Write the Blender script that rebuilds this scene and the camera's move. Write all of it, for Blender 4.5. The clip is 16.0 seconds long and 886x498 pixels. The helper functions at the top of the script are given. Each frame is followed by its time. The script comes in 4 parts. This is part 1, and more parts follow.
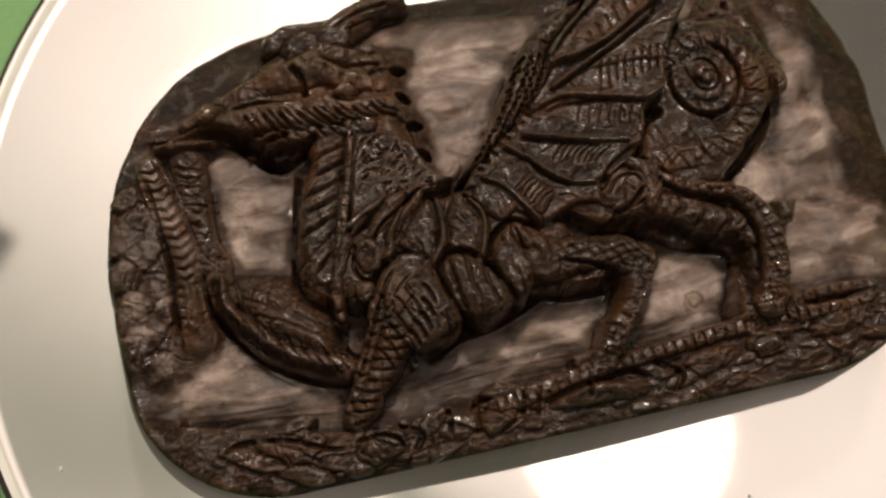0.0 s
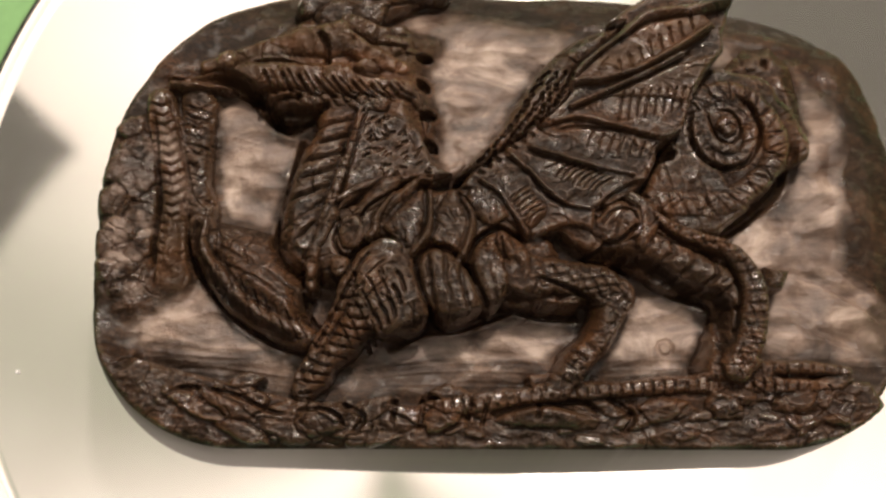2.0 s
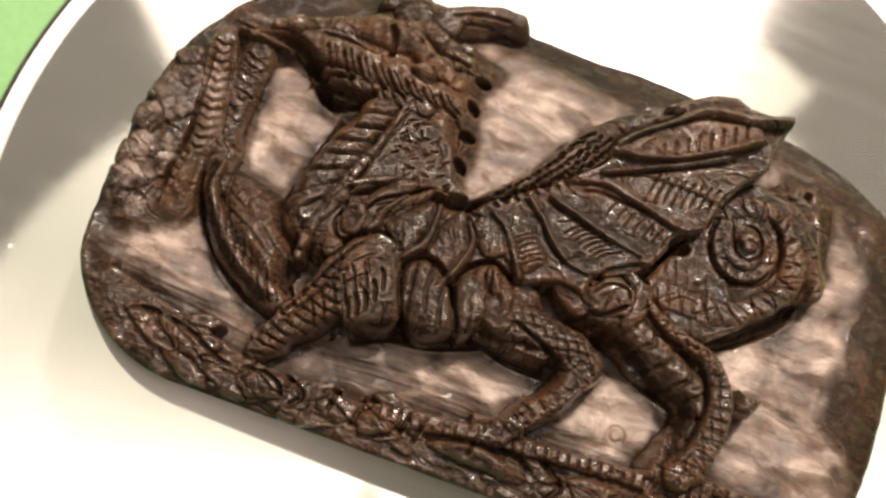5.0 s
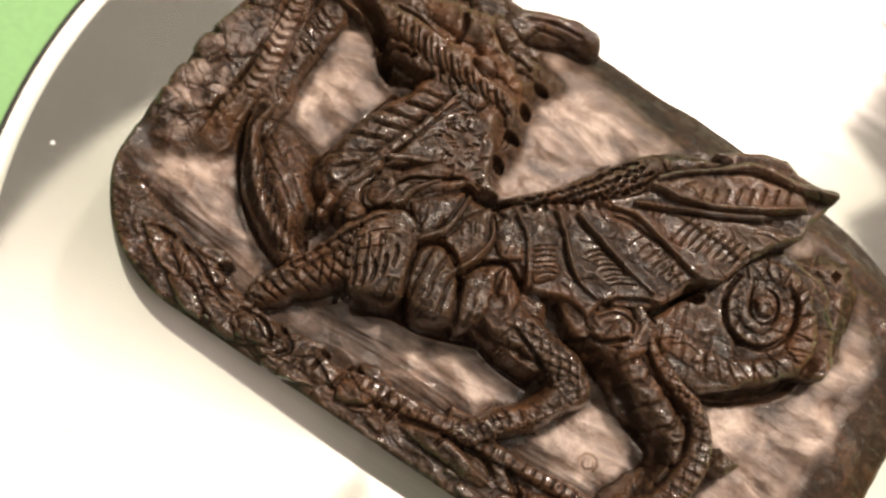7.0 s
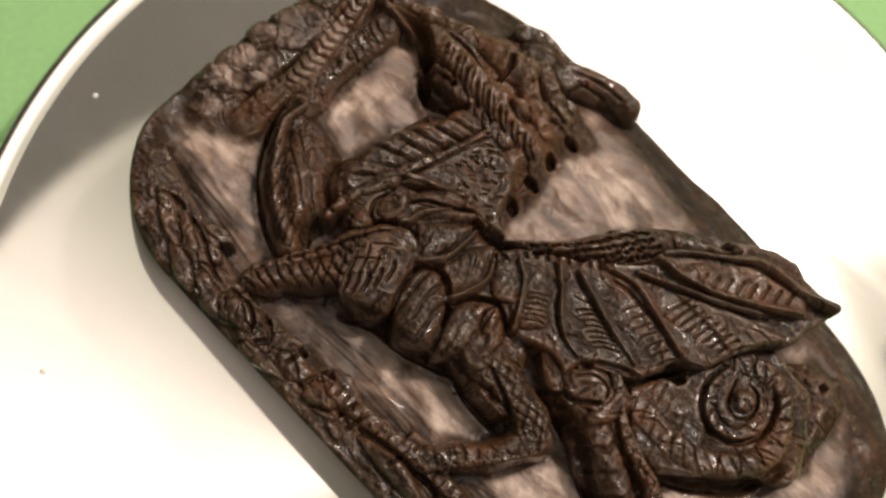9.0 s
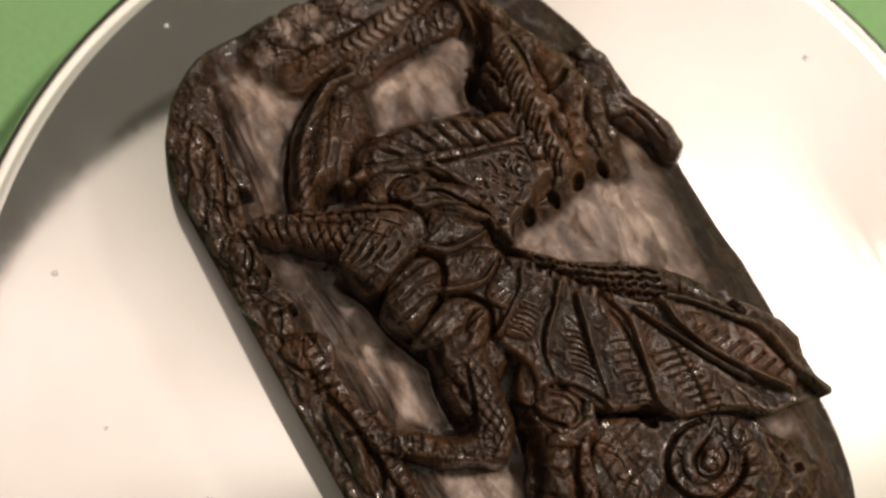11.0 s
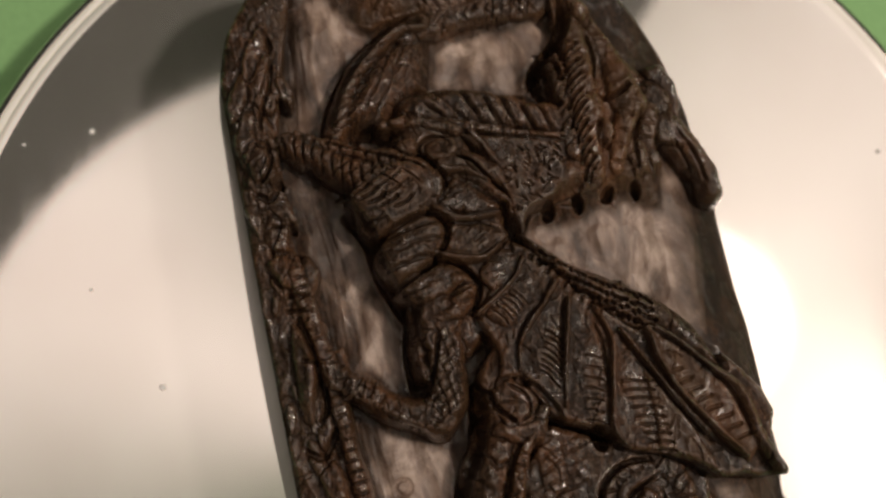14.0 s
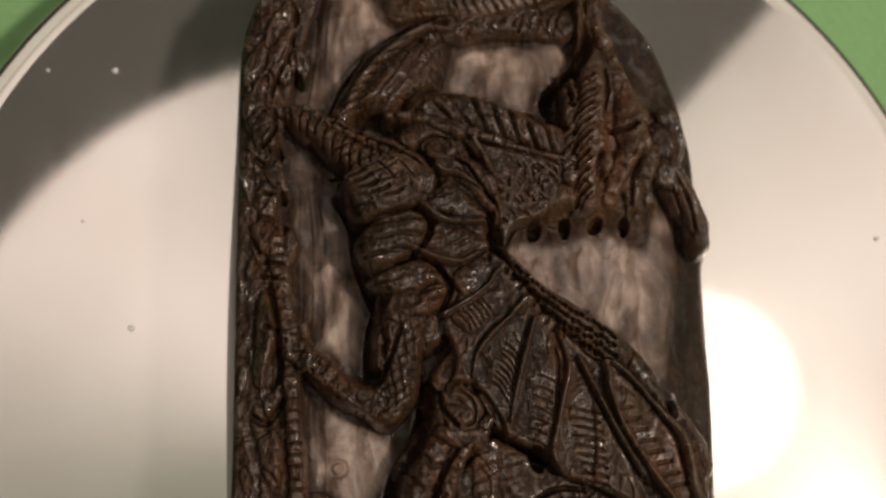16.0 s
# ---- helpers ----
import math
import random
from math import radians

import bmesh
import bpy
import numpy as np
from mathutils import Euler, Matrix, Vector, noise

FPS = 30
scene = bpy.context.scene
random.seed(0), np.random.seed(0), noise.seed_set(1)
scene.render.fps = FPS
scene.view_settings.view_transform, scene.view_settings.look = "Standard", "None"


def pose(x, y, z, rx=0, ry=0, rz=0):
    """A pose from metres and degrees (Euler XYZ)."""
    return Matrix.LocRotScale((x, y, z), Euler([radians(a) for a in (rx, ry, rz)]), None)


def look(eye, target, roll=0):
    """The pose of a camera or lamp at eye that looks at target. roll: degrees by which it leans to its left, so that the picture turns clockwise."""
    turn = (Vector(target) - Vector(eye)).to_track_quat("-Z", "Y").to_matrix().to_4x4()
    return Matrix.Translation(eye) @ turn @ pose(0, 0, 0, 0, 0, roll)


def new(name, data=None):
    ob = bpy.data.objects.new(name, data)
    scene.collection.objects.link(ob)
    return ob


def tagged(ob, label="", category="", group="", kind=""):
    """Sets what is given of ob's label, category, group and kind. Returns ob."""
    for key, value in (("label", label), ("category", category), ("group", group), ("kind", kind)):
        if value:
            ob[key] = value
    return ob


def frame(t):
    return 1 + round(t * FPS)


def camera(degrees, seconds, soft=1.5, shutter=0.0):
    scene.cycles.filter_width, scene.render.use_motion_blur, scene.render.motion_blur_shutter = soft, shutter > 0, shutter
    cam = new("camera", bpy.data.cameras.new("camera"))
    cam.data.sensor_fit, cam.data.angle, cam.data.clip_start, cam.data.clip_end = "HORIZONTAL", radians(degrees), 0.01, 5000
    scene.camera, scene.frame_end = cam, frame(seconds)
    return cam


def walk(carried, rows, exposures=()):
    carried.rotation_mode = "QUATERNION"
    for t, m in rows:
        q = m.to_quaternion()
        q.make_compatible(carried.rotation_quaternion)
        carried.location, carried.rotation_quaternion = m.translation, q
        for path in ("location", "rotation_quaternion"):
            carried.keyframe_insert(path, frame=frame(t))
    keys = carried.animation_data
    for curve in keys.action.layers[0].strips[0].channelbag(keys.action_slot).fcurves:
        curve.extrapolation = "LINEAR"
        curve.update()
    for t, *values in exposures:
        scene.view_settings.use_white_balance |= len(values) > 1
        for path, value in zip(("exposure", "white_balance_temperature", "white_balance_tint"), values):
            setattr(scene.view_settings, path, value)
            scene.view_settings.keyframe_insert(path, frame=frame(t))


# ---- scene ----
cam = camera(44.84, 16.0, soft=2.5)
cam.data.dof.use_dof, cam.data.dof.focus_distance, cam.data.dof.aperture_fstop = True, 0.119, 22.0
# seconds, place in millimetres, turn in degrees
ROWS = [
    (0.0, -16.19, -25.14, 135.41, 12.829, -3.767, -12.829),
    (0.5, -14.75, -25.68, 135.47, 12.744, -4.175, -9.863),
    (1.0, -13.07, -25.99, 135.66, 12.619, -3.986, -6.377),
    (1.5, -11.32, -27.27, 135.36, 12.031, -4.397, -3.217),
    (2.0, -8.62, -26.47, 135.54, 11.938, -3.822, 0.055),
    (2.5, -6.41, -27.57, 135.64, 12.752, -3.727, 3.287),
    (3.0, -4.39, -28.22, 135.94, 13.061, -3.980, 6.561),
    (3.5, -2.87, -28.32, 135.95, 12.828, -4.135, 9.840),
    (4.0, -1.76, -28.66, 135.81, 13.053, -4.213, 13.094),
    (4.5, -0.62, -28.97, 135.67, 13.279, -4.292, 16.347),
    (5.0, 0.55, -29.23, 135.53, 13.504, -4.370, 19.601),
    (5.5, 1.76, -29.45, 135.39, 13.729, -4.449, 22.853),
    (6.0, 2.99, -29.63, 135.25, 13.954, -4.529, 26.106),
    (6.5, 4.50, -29.60, 135.67, 14.004, -4.403, 29.634),
    (7.0, 4.92, -29.86, 135.42, 13.035, -4.869, 33.275),
    (7.5, 6.71, -30.76, 135.10, 13.070, -4.689, 36.371),
    (8.0, 7.82, -30.59, 135.37, 13.165, -5.097, 39.306),
    (8.5, 8.54, -28.43, 136.31, 13.475, -5.581, 42.465),
    (9.0, 9.80, -27.61, 136.58, 13.926, -5.363, 45.853),
    (9.5, 11.87, -26.29, 136.88, 13.786, -4.965, 49.262),
    (10.0, 13.81, -24.82, 137.18, 13.646, -4.567, 52.669),
    (10.5, 15.62, -23.21, 137.47, 13.505, -4.169, 56.076),
    (11.0, 17.28, -21.48, 137.77, 13.364, -3.771, 59.481),
    (11.5, 18.78, -19.63, 138.07, 13.223, -3.373, 62.886),
    (12.0, 20.97, -19.01, 137.74, 12.965, -3.539, 65.406),
    (12.5, 21.80, -18.20, 138.12, 13.560, -3.277, 68.948),
    (13.0, 23.01, -16.19, 137.89, 14.145, -3.785, 71.409),
    (13.5, 23.76, -15.89, 137.41, 13.791, -3.825, 74.406),
    (14.0, 25.41, -16.18, 136.85, 13.027, -3.910, 77.444),
    (14.5, 26.33, -14.44, 137.09, 13.194, -4.210, 80.258),
    (15.0, 27.13, -13.10, 137.05, 12.698, -4.664, 82.933),
    (15.5, 29.11, -11.99, 136.46, 12.331, -4.876, 85.666),
    (16.0, 28.80, -10.87, 138.36, 13.229, -4.885, 88.729),
]
MM = 0.001
walk(cam, [(t, pose(x * MM, y * MM, z * MM, rx, ry, rz)) for t, x, y, z, rx, ry, rz in ROWS],
     exposures=[(0.0, -0.72), (2.0, -0.1), (3.5, 0.5), (7.5, 0.5), (9.0, -0.02), (12.0, -0.66), (14.0, -0.88), (16.0, -0.95)])

# ---- light: an indoor bench under a white diffuser, dim room beyond ----
world = bpy.data.worlds.new("room_light")
scene.world = world
world.use_nodes = True
world.node_tree.nodes["Background"].inputs[0].default_value = (0.85, 0.76, 0.66, 1)
world.node_tree.nodes["Background"].inputs[1].default_value = 0.08


def area_lamp(name, eye, target, size, watts, colour):
    data = bpy.data.lights.new(name, "AREA")
    data.shape, data.size, data.energy, data.color = "DISK", size, watts, colour
    ob = new(name, data)
    ob.matrix_world = look(eye, target)
    return tagged(ob, "round warm white lamp above the dish", "lamp")


def overhead(slope, azimuth, height):
    """A place overhead that is seen mirrored in the dish: run over rise, and compass angle."""
    a = radians(azimuth)
    return (slope * height * math.cos(a), slope * height * math.sin(a), height)


PANEL_COLOUR, PANEL_STRENGTH = (1.0, 0.79, 0.73), 1.16
HIGH = 0.7
WARM = (1.0, 0.86, 0.74)
area_lamp("lamp", overhead(0.72, 76, HIGH - 0.04), (0.006, 0.003, 0.015), 0.07, 7.0, WARM)
area_lamp("lamp", overhead(0.385, 101, HIGH - 0.03), (0.006, 0.003, 0.015), 0.15, 0.11, WARM)
area_lamp("lamp", overhead(0.27, 352, HIGH - 0.03), (0.006, 0.003, 0.015), 0.15, 0.25, WARM)


# ---- materials ----
def material(name):
    m = bpy.data.materials.new(name)
    m.use_nodes = True
    t = m.node_tree
    return m, t.nodes, t.links, t.nodes["Principled BSDF"]


def noise_node(nodes, links, scale, detail=4.0, rough=0.55, stretch=None, distort=0.0):
    n = nodes.new("ShaderNodeTexNoise")
    n.inputs["Scale"].default_value, n.inputs["Detail"].default_value = scale, detail
    n.inputs["Roughness"].default_value, n.inputs["Distortion"].default_value = rough, distort
    c = nodes.new("ShaderNodeTexCoord")
    if stretch:
        mp = nodes.new("ShaderNodeMapping")
        mp.inputs["Scale"].default_value = stretch
        links.new(c.outputs["Object"], mp.inputs[0])
        links.new(mp.outputs[0], n.inputs["Vector"])
    else:
        links.new(c.outputs["Object"], n.inputs["Vector"])
    return n.outputs[0]


def ramp(nodes, links, source, *stops):
    r = nodes.new("ShaderNodeValToRGB")
    e = r.color_ramp.elements
    while len(e) < len(stops):
        e.new(0.5)
    for el, (at, col) in zip(e, stops):
        el.position, el.color = at, (*col, 1)
    links.new(source, r.inputs[0])
    return r.outputs[0]


def mix(nodes, links, factor, a, b, mode="MIX"):
    n = nodes.new("ShaderNodeMix")
    n.data_type, n.blend_type = "RGBA", mode
    for slot, v in ((0, factor), (6, a), (7, b)):
        if isinstance(v, float):
            n.inputs[slot].default_value = v
        elif isinstance(v, tuple):
            n.inputs[slot].default_value = (*v, 1)
        else:
            links.new(v, n.inputs[slot])
    return n.outputs[2]


def scaled(nodes, links, source, lo, hi):
    n = nodes.new("ShaderNodeMapRange")
    n.inputs["To Min"].default_value, n.inputs["To Max"].default_value = lo, hi
    links.new(source, n.inputs["Value"])
    return n.outputs[0]


def bump(nodes, links, source, strength, distance, under=None):
    n = nodes.new("ShaderNodeBump")
    n.inputs["Strength"].default_value, n.inputs["Distance"].default_value = strength, distance
    links.new(source, n.inputs["Height"])
    if under:
        links.new(under, n.inputs["Normal"])
    return n.outputs[0]


WOOD_DARK = (0.0042, 0.0022, 0.0011), (0.021, 0.0112, 0.0056), (0.092, 0.052, 0.029)
WOOD_WORN = (0.03, 0.014, 0.0068), (0.14, 0.078, 0.04)
# scraped hollows, with the sheen of the diffuser put into the colour
WOOD_BARE_SHEEN = (0.05, 0.029, 0.02), (0.205, 0.14, 0.107), (0.47, 0.365, 0.303)


def carved_wood():
    """Dark wood, dull in the cuts; scraped hollows painted paler for overhead sheen, rubbed crests shine."""
    m, nodes, links, b = material("carved_wood")
    field = {}
    for name in ("bare_sheen", "worn", "crest"):
        field[name] = nodes.new("ShaderNodeAttribute")
        field[name].attribute_name = name
    fibre = noise_node(nodes, links, 380, 7, 0.65, (0.24, 1.5, 1.0), 0.6)
    patch = noise_node(nodes, links, 130, 4, 0.6, (0.7, 1.3, 1.0))
    blotch = noise_node(nodes, links, 190, 6, 0.62, (0.7, 1.0, 1.0), 0.8)
    fine = noise_node(nodes, links, 1600, 5, 0.65, (0.45, 1.0, 1.0))
    grit = noise_node(nodes, links, 3600, 4, 0.7)
    dark = ramp(nodes, links, mix(nodes, links, 0.4, mix(nodes, links, 0.5, blotch, fine), grit), (0.38, WOOD_DARK[0]), (0.5, WOOD_DARK[1]), (0.64, WOOD_DARK[2]))
    brown = ramp(nodes, links, fibre, (0.3, WOOD_WORN[0]), (0.75, WOOD_WORN[1]))
    # pale patches paint the sheen that flat scraped wood takes from above
    pale = ramp(nodes, links, mix(nodes, links, 0.78, fibre, blotch), (0.36, WOOD_BARE_SHEEN[0]), (0.5, WOOD_BARE_SHEEN[1]), (0.62, WOOD_BARE_SHEEN[2]))
    stain = ramp(nodes, links, patch, (0.36, (0.58, 0.51, 0.46)), (0.58, (1.0, 1.0, 1.0)))
    pale = mix(nodes, links, 1.0, pale, stain, "MULTIPLY")
    rust = ramp(nodes, links, patch, (0.45, (0.85, 0.85, 0.87)), (0.7, (1.5, 1.2, 1.0)))
    c = mix(nodes, links, field["worn"].outputs["Fac"], dark, brown)
    c = mix(nodes, links, scaled(nodes, links, field["crest"].outputs["Fac"], 0.0, 0.3), c, WOOD_WORN[1])
    c = mix(nodes, links, 1.0, c, rust, "MULTIPLY")
    c = mix(nodes, links, field["bare_sheen"].outputs["Fac"], c, pale)
    links.new(c, b.inputs["Base Color"])
    # knife facets: smooth patches that catch the light among dull ones
    facet = ramp(nodes, links, noise_node(nodes, links, 520, 2, 0.4, (0.8, 1.0, 0.6), 0.5), (0.5, (0.0, 0.0, 0.0)), (0.6, (1.0, 1.0, 1.0)))
    gloss = mix(nodes, links, 1.0, scaled(nodes, links, field["crest"].outputs["Fac"], 0.2, 0.62), scaled(nodes, links, facet, 0.0, 0.3), "ADD")
    gloss = mix(nodes, links, field["bare_sheen"].outputs["Fac"], gloss, (0.75, 0.75, 0.75))
    links.new(gloss, b.inputs["Specular IOR Level"])
    dull = mix(nodes, links, facet, scaled(nodes, links, fine, 0.42, 0.66), scaled(nodes, links, fine, 0.2, 0.4))
    rough = mix(nodes, links, field["bare_sheen"].outputs["Fac"], dull, scaled(nodes, links, fine, 0.22, 0.42))
    shine = nodes.new("ShaderNodeMath")
    shine.operation = "MULTIPLY_ADD"
    shine.inputs[1].default_value = -0.34
    links.new(field["crest"].outputs["Fac"], shine.inputs[0])
    links.new(rough, shine.inputs[2])
    links.new(shine.outputs[0], b.inputs["Roughness"])
    n1 = bump(nodes, links, fibre, 0.25, 0.0002)
    b.inputs["Coat IOR"].default_value, b.inputs["Coat Roughness"].default_value = 1.9, 0.13
    wax = mix(nodes, links, 1.0, field["crest"].outputs["Fac"], scaled(nodes, links, facet, 0.02, 0.45), "MULTIPLY")
    links.new(wax, b.inputs["Coat Weight"])
    links.new(n1, b.inputs["Coat Normal"])
    n2 = bump(nodes, links, fine, 0.6, 0.00014, n1)
    links.new(bump(nodes, links, grit, 0.9, 0.00012, n2), b.inputs["Normal"])
    return m


def polished_wood():
    """The smooth flank of the block, sanded and waxed."""
    m, nodes, links, b = material("polished_wood")
    fibre = noise_node(nodes, links, 160, 6, 0.6, (0.12, 0.12, 3.0))
    c = ramp(nodes, links, fibre, (0.3, (0.082, 0.06, 0.045)), (0.75, (0.19, 0.148, 0.112)))
    links.new(c, b.inputs["Base Color"])
    b.inputs["Specular IOR Level"].default_value = 0.55
    links.new(scaled(nodes, links, fibre, 0.28, 0.42), b.inputs["Roughness"])
    links.new(bump(nodes, links, fibre, 0.15, 0.0001), b.inputs["Normal"])
    return m


def mirror_steel():
    m, nodes, links, b = material("mirror_steel")
    b.inputs["Metallic"].default_value = 0.85
    smear = noise_node(nodes, links, 35, 4)
    wipe = noise_node(nodes, links, 160, 5, 0.6, (0.25, 1.4, 1.0), 1.2)
    film = mix(nodes, links, 0.12, noise_node(nodes, links, 30, 3, 0.5), wipe)
    links.new(ramp(nodes, links, film, (0.3, (0.77, 0.735, 0.71)), (0.5, (0.84, 0.815, 0.79)), (0.7, (0.89, 0.87, 0.85))), b.inputs["Base Color"])
    dull = mix(nodes, links, 0.5, scaled(nodes, links, smear, 0.0, 0.08), scaled(nodes, links, wipe, 0.0, 0.14))
    links.new(dull, b.inputs["Roughness"])
    return m


def plain(name, colour, rough, scale=300.0, vary=0.25, depth=0.0001, metal=0.0):
    m, nodes, links, b = material(name)
    n = noise_node(nodes, links, scale, 5)
    lo = tuple(v * (1 - vary) for v in colour)
    hi = tuple(min(1.0, v * (1 + vary)) for v in colour)
    links.new(ramp(nodes, links, n, (0.3, lo), (0.7, hi)), b.inputs["Base Color"])
    b.inputs["Roughness"].default_value, b.inputs["Metallic"].default_value = rough, metal
    links.new(bump(nodes, links, n, 0.3, depth), b.inputs["Normal"])
    return m


def glow(name, colour, strength):
    m, nodes, links, b = material(name)
    b.inputs["Base Color"].default_value = (0.8, 0.8, 0.8, 1)
    b.inputs["Emission Color"].default_value = (*colour, 1)
    # made-up brightness swing put into the emission: three bright lobes round the sheet
    c = nodes.new("ShaderNodeTexCoord")
    xyz = nodes.new("ShaderNodeSeparateXYZ")
    links.new(c.outputs["Object"], xyz.inputs[0])

    def calc(operation, a, b=0.0, add=0.0):
        n = nodes.new("ShaderNodeMath")
        n.operation = operation
        for slot, value in enumerate((a, b, add)):
            if isinstance(value, float):
                n.inputs[slot].default_value = value
            else:
                links.new(value, n.inputs[slot])
        return n.outputs[0]

    turn = calc("MULTIPLY_ADD", calc("ARCTAN2", xyz.outputs[1], xyz.outputs[0]), 3.0, -3 * radians(105))
    out = nodes.new("ShaderNodeMapRange")
    out.interpolation_type = "SMOOTHSTEP"
    length = nodes.new("ShaderNodeVectorMath")
    length.operation = "LENGTH"
    links.new(c.outputs["Object"], length.inputs[0])
    links.new(length.outputs["Value"], out.inputs["Value"])
    out.inputs["From Max"].default_value = 0.2
    swing = calc("MULTIPLY", calc("COSINE", turn), out.outputs[0])
    links.new(calc("MULTIPLY_ADD", swing, 0.62 * strength, strength), b.inputs["Emission Strength"])
    return m


WOOD, FLANK, STEEL = carved_wood(), polished_wood(), mirror_steel()
RIM = plain("rim_steel", (0.82, 0.79, 0.75), 0.2, 200, 0.05, 0.00002, 1.0)
CLOTH = plain("green_cloth", (0.25, 0.47, 0.2), 0.85, 900, 0.06, 0.0001)
DUST = plain("dust", (0.9, 0.88, 0.84), 0.9)
PANEL = glow("diffuser_white", PANEL_COLOUR, PANEL_STRENGTH)
# colour of the added slabs that stand in for the dim room
ROOM_DARK = plain("room_dark", (0.12, 0.09, 0.085), 0.8)


# ---- the place: bench, dish, overhead diffuser ----
def mesh_object(name, verts, faces, mat, parent=None, smooth=True):
    me = bpy.data.meshes.new(name)
    me.from_pydata(verts, [], faces)
    me.materials.append(mat)
    if smooth:
        me.polygons.foreach_set("use_smooth", [True] * len(me.polygons))
    me.update()
    ob = new(name, me)
    ob.parent = parent
    return ob


def lathe(profile, centre, steps=160):
    """Verts and faces of a turned shape from (radius, height) pairs in millimetres."""
    v, f = [], []
    for r, z in profile:
        for k in range(steps):
            a = 2 * math.pi * k / steps
            v.append(((centre[0] + r * math.cos(a)) * MM, (centre[1] + r * math.sin(a)) * MM, z * MM))
    for i in range(len(profile) - 1):
        for k in range(steps):
            k2 = (k + 1) % steps
            f.append((i * steps + k, i * steps + k2, (i + 1) * steps + k2, (i + 1) * steps + k))
    return v, f


def ring_sector(name, r0, r1, a0, a1, z, mat, thick=4.0, parent=None):
    """A flat slab between two radii and two compass angles, in metres, underside at z."""
    n = max(3, int((a1 - a0) / 3))
    v, f = [], []
    for k in range(n + 1):
        a = radians(a0 + (a1 - a0) * k / n)
        c, s = math.cos(a), math.sin(a)
        v += [(r0 * c, r0 * s, z), (r1 * c, r1 * s, z), (r1 * c, r1 * s, z + thick * MM), (r0 * c, r0 * s, z + thick * MM)]
    for k in range(n):
        i, j = 4 * k, 4 * k + 4
        f += [(i, i + 1, j + 1, j), (i + 1, i + 2, j + 2, j + 1), (i + 2, i + 3, j + 3, j + 2), (i + 3, i, j, j + 3)]
    f += [(0, 1, 2, 3), (4 * n, 4 * n + 1, 4 * n + 2, 4 * n + 3)]
    return mesh_object(name, v, f, mat, parent, smooth=False)


DISH = (9.0, 2.8)

# bench top, one sheet of green cloth far past the view
v, f = [], []
N = 60
for i in range(N + 1):
    for j in range(N + 1):
        x, y = (i / N - 0.5) * 2.4, (j / N - 0.5) * 2.4
        v.append((x, y, -0.012 + 0.0006 * noise.noise(Vector((x * 14, y * 14, 0)))))
for i in range(N):
    for j in range(N):
        a = i * (N + 1) + j
        f.append((a, a + N + 1, a + N + 2, a + 1))
ground = tagged(mesh_object("ground", v, f, CLOTH), "matt light green cloth covering the bench", "cloth", kind="structure")

# round steel dish: flat mirror floor, low sloping wall, rolled bright lip
dish = tagged(new("dish"), "round polished steel dish with a rolled lip on green cloth", "dish")
floor_profile = [(0.01, 0.0), (30, 0.0), (60, 0.0), (67.3, 0.0), (67.5, 0.0), (67.6, 0.01), (68.2, 0.07), (68.7, 0.2)]
mesh_object("dish_floor", *lathe(floor_profile, DISH, 220), STEEL, dish)
wall_profile = [(68.7, 0.2), (68.75, 0.215), (69.4, 0.41), (69.45, 0.42), (69.6, 0.44)]
tagged(mesh_object("dish_wall", *lathe(wall_profile, DISH, 220), RIM, dish), "narrow bright sloping wall")
lip = [(69.6, 0.44), (69.9, 0.42), (70.3, 0.3), (70.7, -0.1), (70.95, -0.7), (71.0, -1.4)]
tagged(mesh_object("lip", *lathe(lip, DISH, 220), RIM, dish), "rounded outer lip")
under = [(71.0, -1.4), (70.6, -2.2), (68.5, -3.2), (60, -4.0), (56, -11.5), (0.01, -11.5)]
mesh_object("underside", *lathe(under, DISH, 120), RIM, dish)

# the diffuser overhead; added dark slabs stand in for the dim room past its edge
canopy = tagged(new("diffuser"), "white glowing diffuser sheet hung over the bench", "diffuser", kind="structure")
EDGE_IN, EDGE_OUT, FAR_OUT = 0.475 * HIGH, 0.63 * HIGH, 0.95 * HIGH
ring_sector("sheet", 0.0, EDGE_IN, 0, 360, HIGH, PANEL, parent=canopy)
ring_sector("sheet", EDGE_IN, EDGE_OUT, -106, 137, HIGH, PANEL, parent=canopy)
ring_sector("sheet", EDGE_OUT, 0.70 * HIGH, 60, 137, HIGH, PANEL, parent=canopy)
ring_sector("sheet", 0.70 * HIGH, FAR_OUT, 74, 137, HIGH, PANEL, parent=canopy)
ring_sector("dark_room", EDGE_IN, EDGE_OUT, 137, 254, HIGH + 0.006, ROOM_DARK, parent=canopy)
ring_sector("dark_room", EDGE_OUT, 0.70 * HIGH, 137, 420, HIGH + 0.006, ROOM_DARK, parent=canopy)
ring_sector("dark_room", 0.70 * HIGH, FAR_OUT, 137, 434, HIGH + 0.006, ROOM_DARK, parent=canopy)


# ---- the carved block ----
STEP = 0.095
TOP = 17.9          # height of the relief's middle level over the dish
X0, X1, Y0, Y1 = -40.0, 55.6, -23.6, 33.6
gx = np.arange(X0 - 4 * STEP, X1 + 5 * STEP, STEP)
gy = np.arange(Y0 - 4 * STEP, Y1 + 5 * STEP, STEP)
GX, GY = np.meshgrid(gx, gy, indexing="ij")


